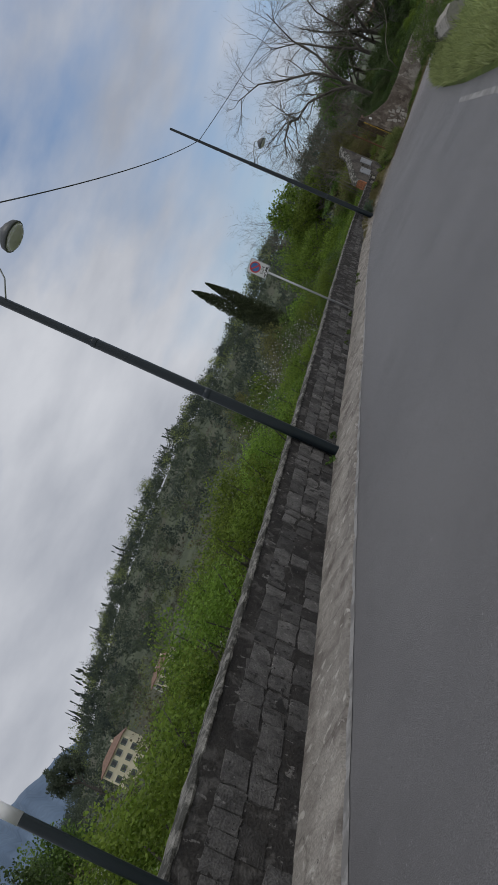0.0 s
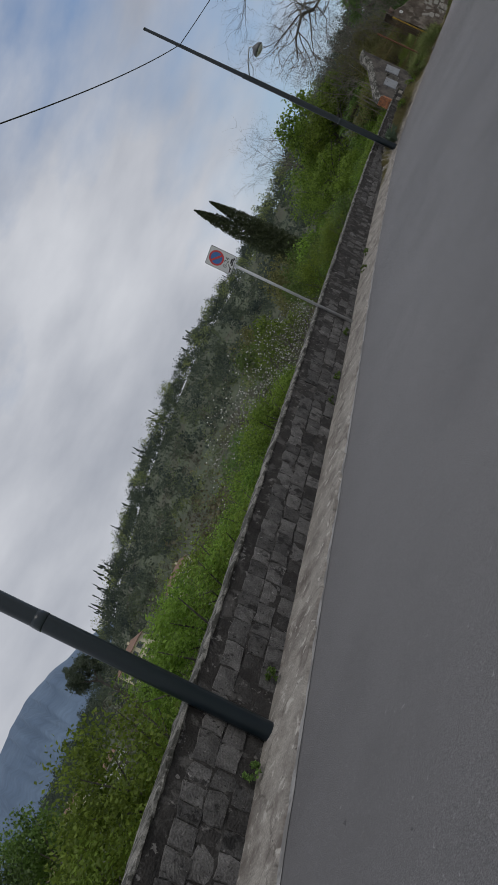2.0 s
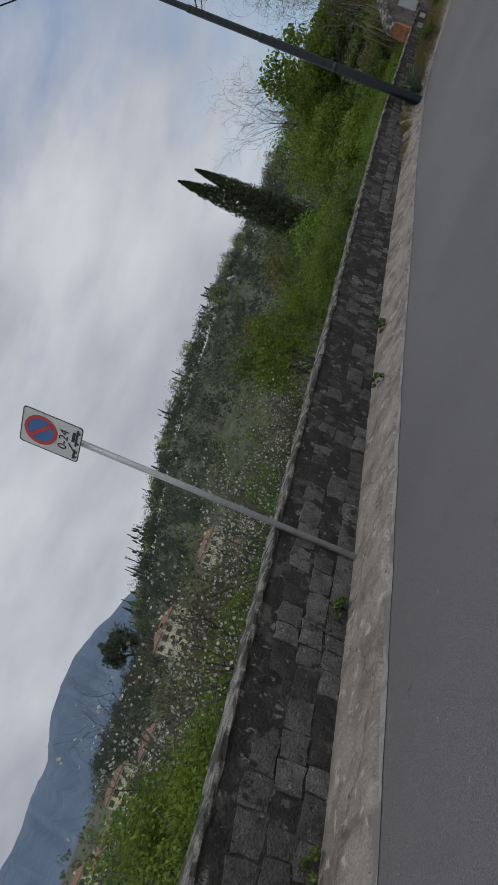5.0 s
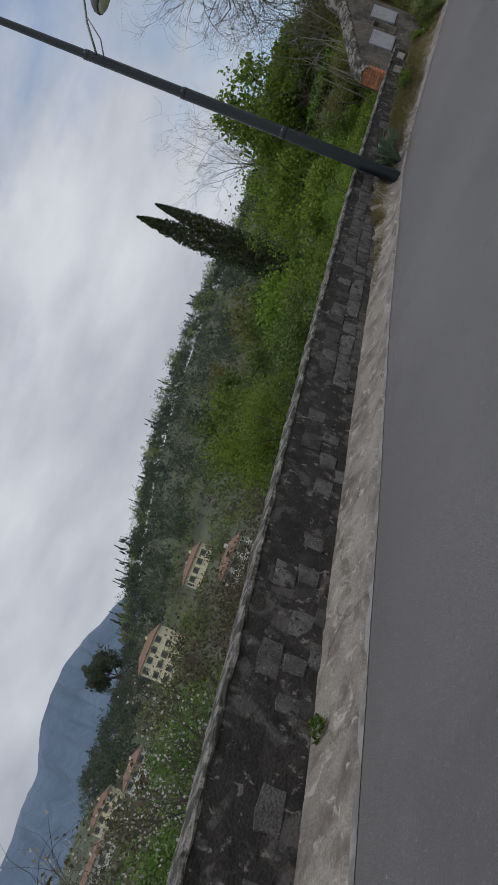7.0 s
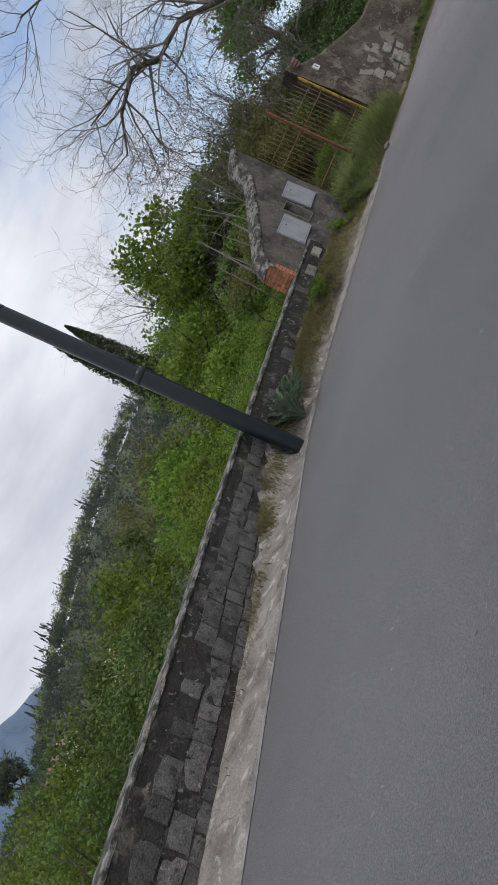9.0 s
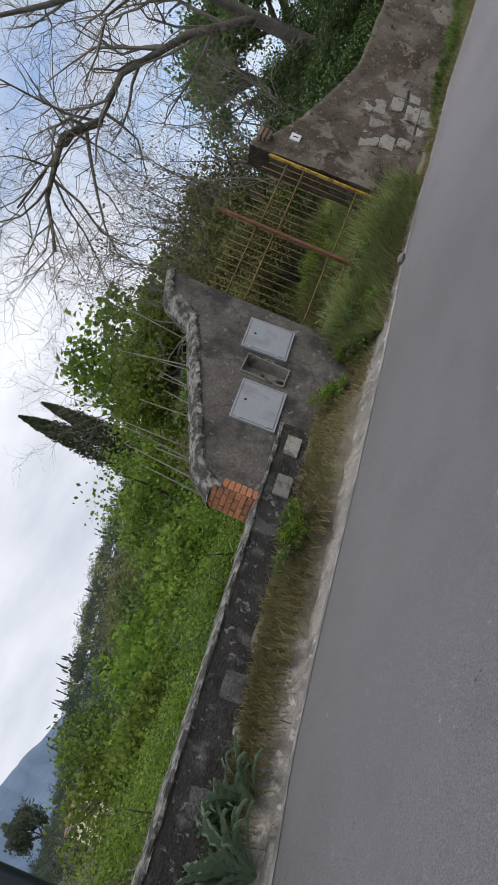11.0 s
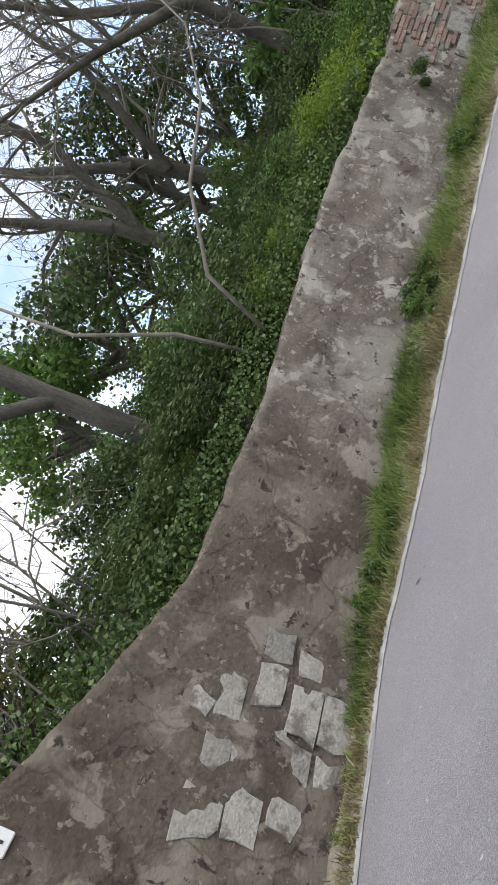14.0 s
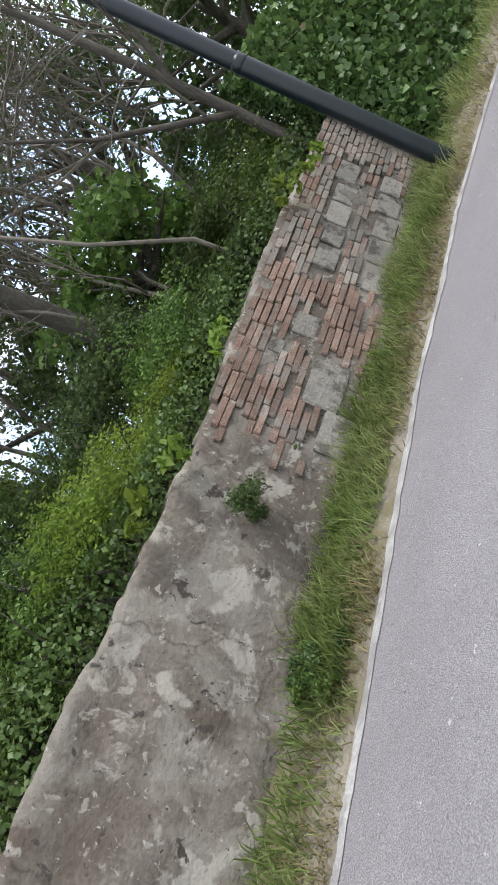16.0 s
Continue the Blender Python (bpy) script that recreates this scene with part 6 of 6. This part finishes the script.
rosette(-5.66, 37.3, 2.2, 0.72, 500)
rosette(-5.68, 37.85, 2.28, 0.62, 501)
rosette(-5.9, 37.6, 2.32, 0.5, 502)

# ivy: over the top of the tall wall, and covering the bank beyond the last post
rng = np.random.default_rng(510)
q, nrm, t = along(TALL, 0.05)
zt = np.interp(q[:, 1], tq[:, 1], top_h) + road_z(q[:, 1])
n = 9000
i = rng.integers(0, len(q), n)
fall = np.abs(rng.normal(size=n)) * (0.10 + 0.10 * (np.sin(q[i, 1] * 2.3) > 0.4)) * smooth(46.2, 47.2, q[i, 1])
o = rng.normal(size=n) * 0.10
back = np.where(fall > 0.6, -0.03, rng.uniform(0.12, 0.8, n))
p = np.concatenate([q[i] + nrm[i] * back[:, None], (zt[i] - fall * (back < 0) + np.where(back > 0, rng.uniform(0, 0.35, n), 0))[:, None]], 1)
p = p[q[i, 1] > 46.4]
tagged(new("ivy", leaf_mesh("ivy", p, 0.045, LEAF_IVY, 511, None, 0.4, 0.85)), "green ivy and brambles trailing over the wall top", "ivy", kind="stuff")
bright_at = [(3.35, 52.25, 4.72), (3.75, 52.6, 4.72), (4.6, 53.3, 4.82), (6.4, 54.75, 4.9), (6.7, 55.0, 4.86), (6.2, 54.65, 4.98)]
for k, b in enumerate(bright_at):
    weed(b[0] + 0.05, b[1] - 0.1, b[2] - 0.12, "bright yellow-green creeper leaves on the wall top", 520 + k, 46, 0.17, 0.10, LEAF_BRIGHT)
iq, inn, it = along([(7.7, 55.75), (9.5, 56.6), (12, 57.9), (15, 59.5), (24, 62.8)], 0.05)
n = 22000
i = (len(iq) * rng.uniform(0, 1, n) ** 1.6).astype(int)
h = rng.uniform(0, 1, n)
p = np.concatenate([iq[i] + inn[i] * (h[:, None] * 0.7 - 0.1 + rng.normal(size=(n, 1)) * 0.08), (road_z(iq[i, 1]) + 0.02 + 2.6 * h)[:, None]], 1)
out = np.concatenate([-inn[i], np.full((n, 1), 0.5)], 1)
tagged(new("ivy_bank", leaf_mesh("ivy_bank", p, 0.10, LEAF_IVY, 530, None, 0.3, 0.95)), "bank covered in dense dark green ivy leaves", "ivy", kind="stuff")
bank = new("wall_bank", ribbon("bank", [(7.9, 55.95), (9.5, 56.75), (12, 58.05), (15, 59.6), (24, 62.9)], [(0.1, -0.3), (0.4, 1.2), (0.75, 2.3), (1.3, 2.4)], EARTH, 0.05, 531))
tagged(bank, "steep earth bank under ivy beyond the post", "bank", kind="structure")

# plate on the gate pier: unreadable writing as a bar
pf, plen = wall_frame((-2.62, 45.78), (-1.2, 47.97))
plate = thing("number_plate", "small pale square plate fixed to the gate pier", "plate", pf @ pose(0.46, -0.02 + 0.09, 4.66, 0, 0, 0))
part("tile", boxed(0.15, 0.03, 0.16, (0, 0, 0), 0.006), WHITE, plate)
part("bar", boxed(0.02, 0.004, 0.08, (0, -0.017, 0)), BLACK, plate)
# loose pale stone at the asphalt edge
bm = bmesh.new()
bmesh.ops.create_icosphere(bm, subdivisions=2, radius=1)
for v in bm.verts:
    v.co = Vector((v.co.x * 0.085, v.co.y * 0.055, v.co.z * 0.045)) * (1 + 0.3 * noise.noise(v.co * 2.3))
ob = part("loose_stone", bm, PALE_STONE, None)
ob.matrix_basis = pose(-3.0, 44.2, 2.585, 0, 0, 20)
tagged(ob, "loose white stone lying at the asphalt edge", "stone")

# ---- pieces of the walls ----
rng = np.random.default_rng(600)
stones = stone_meshes("stone", 16, STONE, 601, 0.06, 0.1)
sooty = stone_meshes("stone", 5, SOOT_STONE, 602, 0.08, 0.1)
low_line = along(LOW, 0.1)
s_at = lambda y: float(np.interp(y, low_line[0][:, 1], low_line[2]))
rest, rest_sooty = [], []
near = 0
for course, (h0, h1) in enumerate(((0.035, 0.225), (0.232, 0.425), (0.432, 0.635))):
    s = s_at(-2) + rng.uniform(0, 0.3)
    end = s_at(39.4)
    while s < end:
        w = rng.choice((0.17, 0.21, 0.25, 0.29, 0.34)) * rng.uniform(0.92, 1.1)
        y = float(np.interp(s, low_line[2], low_line[0][:, 1]))
        worn = float(smooth(21, 24, y) * (1 - smooth(29, 31, y)))
        gap = 0.05 + 0.5 * worn + 0.4 * float(smooth(35, 37, y))
        if rng.uniform() > gap:
            hh = (h1 - h0) * rng.uniform(0.95, 1.02) * (1 + taller(y) / 0.65)
            hm = (h0 + h1) / 2 * (1 + taller(y) / 0.65) + rng.normal() * 0.005
            dark = rng.uniform() < (0.17 if course else 0.32) + 0.3 * worn
            m = place_on(low_line, s + w / 2, hm, w - 0.007, hh, 0.14, rng.uniform(0.004, 0.012) if dark else rng.uniform(0.012, 0.026), rng)
            me = (sooty if dark else stones)[rng.integers(5 if dark else 16)]
            if 5 < y < 33 and near < 300:
                part("stone", me, None, wall_low).matrix_basis = m
                near += 1
            else:
                (rest_sooty if dark else rest).append((me, m))
        s += w
joined("stone_dark_rest", rest_sooty, SOOT_STONE, wall_low)
joined("stone_rest", rest, STONE, wall_low)

# pale stones showing through the plaster near the gate pier
tall_line = along(TALL, 0.05)
pales = stone_meshes("pale_stone", 10, PALE_STONE, 611, 0.13, 0.05)
for h, row in ((0.17, [(1.5, 0.34, 0.2), (1.92, 0.4, 0.22), (2.34, 0.3, 0.2)]), (0.41, [(1.2, 0.26, 0.2), (1.52, 0.3, 0.24), (1.9, 0.36, 0.22), (2.24, 0.22, 0.2)]),
               (0.66, [(1.1, 0.38, 0.26), (1.55, 0.36, 0.28), (1.98, 0.3, 0.2), (2.3, 0.26, 0.22)]), (0.93, [(1.02, 0.34, 0.24), (1.4, 0.24, 0.2), (1.85, 0.4, 0.22)]), (1.12, [(1.75, 0.22, 0.16)])):
    for s, w, hh in row:
        part("stone", pales[rng.integers(10)], None, wall_tall).matrix_basis = place_on(tall_line, s + rng.normal() * 0.02, h, w, hh, 0.10, 0.012 - 0.10 * (h + 0.3) / 2.0, rng, 0.06)
# brick courses and reused stones at the far end
bk = bmesh.new()
box(bk, 1, 1, 1, (0, 0, 0), 0.035)
brick_mesh = bpy.data.meshes.new("brick")
bk.to_mesh(brick_mesh)
bk.free()
brick_mesh.materials.append(BRICK)
grey_brick_mesh = brick_mesh.copy()
grey_brick_mesh.materials[0] = GREY_BRICK
block_mesh = brick_mesh.copy()
block_mesh.materials[0] = PALE_STONE
for y, h, w, hh in ((41.49, 0.62, 0.3, 0.17), (40.92, 0.6, 0.3, 0.18)):
    part("stone", block_mesh, None, wall_low, "pale squared stone block").matrix_basis = place_on(low_line, s_at(y), h, w, hh, 0.12, 0.02, rng)
s0 = float(np.interp(52.95, tall_line[0][:, 1], tall_line[2]))
s1 = tall_line[2][-1] - 0.15
blocks = []
for s, h, w, hh in ((s0 + 0.75, 0.52, 0.5, 0.30), (s0 + 1.3, 0.82, 0.26, 0.2), (s0 + 0.95, 1.0, 0.16, 0.12), (s0 + 0.3, 0.35, 0.4, 0.26), (s0 + 2.15, 0.36, 0.26, 0.2), (s0 + 2.25, 0.84, 0.32, 0.22),
                    (s0 + 2.6, 0.84, 0.3, 0.2), (s0 + 2.95, 0.86, 0.34, 0.22), (s0 + 3.3, 0.86, 0.3, 0.22), (s0 + 3.7, 0.9, 0.36, 0.22), (s0 + 2.6, 0.36, 0.36, 0.24), (s0 + 3.0, 0.38, 0.34, 0.22), (s0 + 3.4, 0.4, 0.32, 0.24), (s0 + 3.75, 0.42, 0.3, 0.22),
                    (s0 + 2.75, 0.14, 0.34, 0.18), (s0 + 3.15, 0.16, 0.36, 0.18)):
    blocks.append((s, h, w, hh))
    part("stone", block_mesh, None, wall_tall).matrix_basis = place_on(tall_line, s, h, w, hh, 0.10, 0.016 - 0.10 * (h + 0.3) / 2.0, rng)
count, rest = 0, []
h = 0.1
row = 0
while h < 1.34:
    first = s = s0 + 0.14 * math.sin(row * 1.7) + rng.uniform(-0.1, 0.1)
    while s < s1:
        w = (0.14 if row % 2 else 0.29) if s == first else rng.uniform(0.26, 0.34) if s < s0 + 1.9 else rng.uniform(0.15, 0.28)
        mid = s + w / 2
        clear = all(abs(mid - b[0]) > b[2] / 2 + w * 0.35 or abs(h - b[1]) > b[3] / 2 + 0.02 for b in blocks)
        if clear and rng.uniform() > 0.04:
            m = place_on(tall_line, mid, h + rng.normal() * 0.003, w - 0.011, 0.053, 0.12, rng.uniform(0.014, 0.019) - 0.10 * (h + 0.3) / 2.0, rng, 0.05)
            if count < 300:
                part("brick", grey_brick_mesh if s > s0 + 1.8 and rng.uniform() < 0.75 else brick_mesh, None, wall_tall).matrix_basis = m
                count += 1
            else:
                rest.append((brick_mesh, m))
        s += w
    h += 0.063
    row += 1
if rest:
    joined("brick_rest", rest, BRICK, wall_tall)
# broken brick course on top of the gate pier
for k in range(3):
    part("brick", brick_mesh, None, wall_tall).matrix_basis = Matrix.Translation((-2.53 - 0.012 * k, 46.0 + 0.02 * k, 5.16 - 0.065 * k)) @ pose(0, 0, 0, 0, 0, 57 + 4 * rng.normal()) @ Matrix.Diagonal((0.2, 0.13, 0.055, 1))
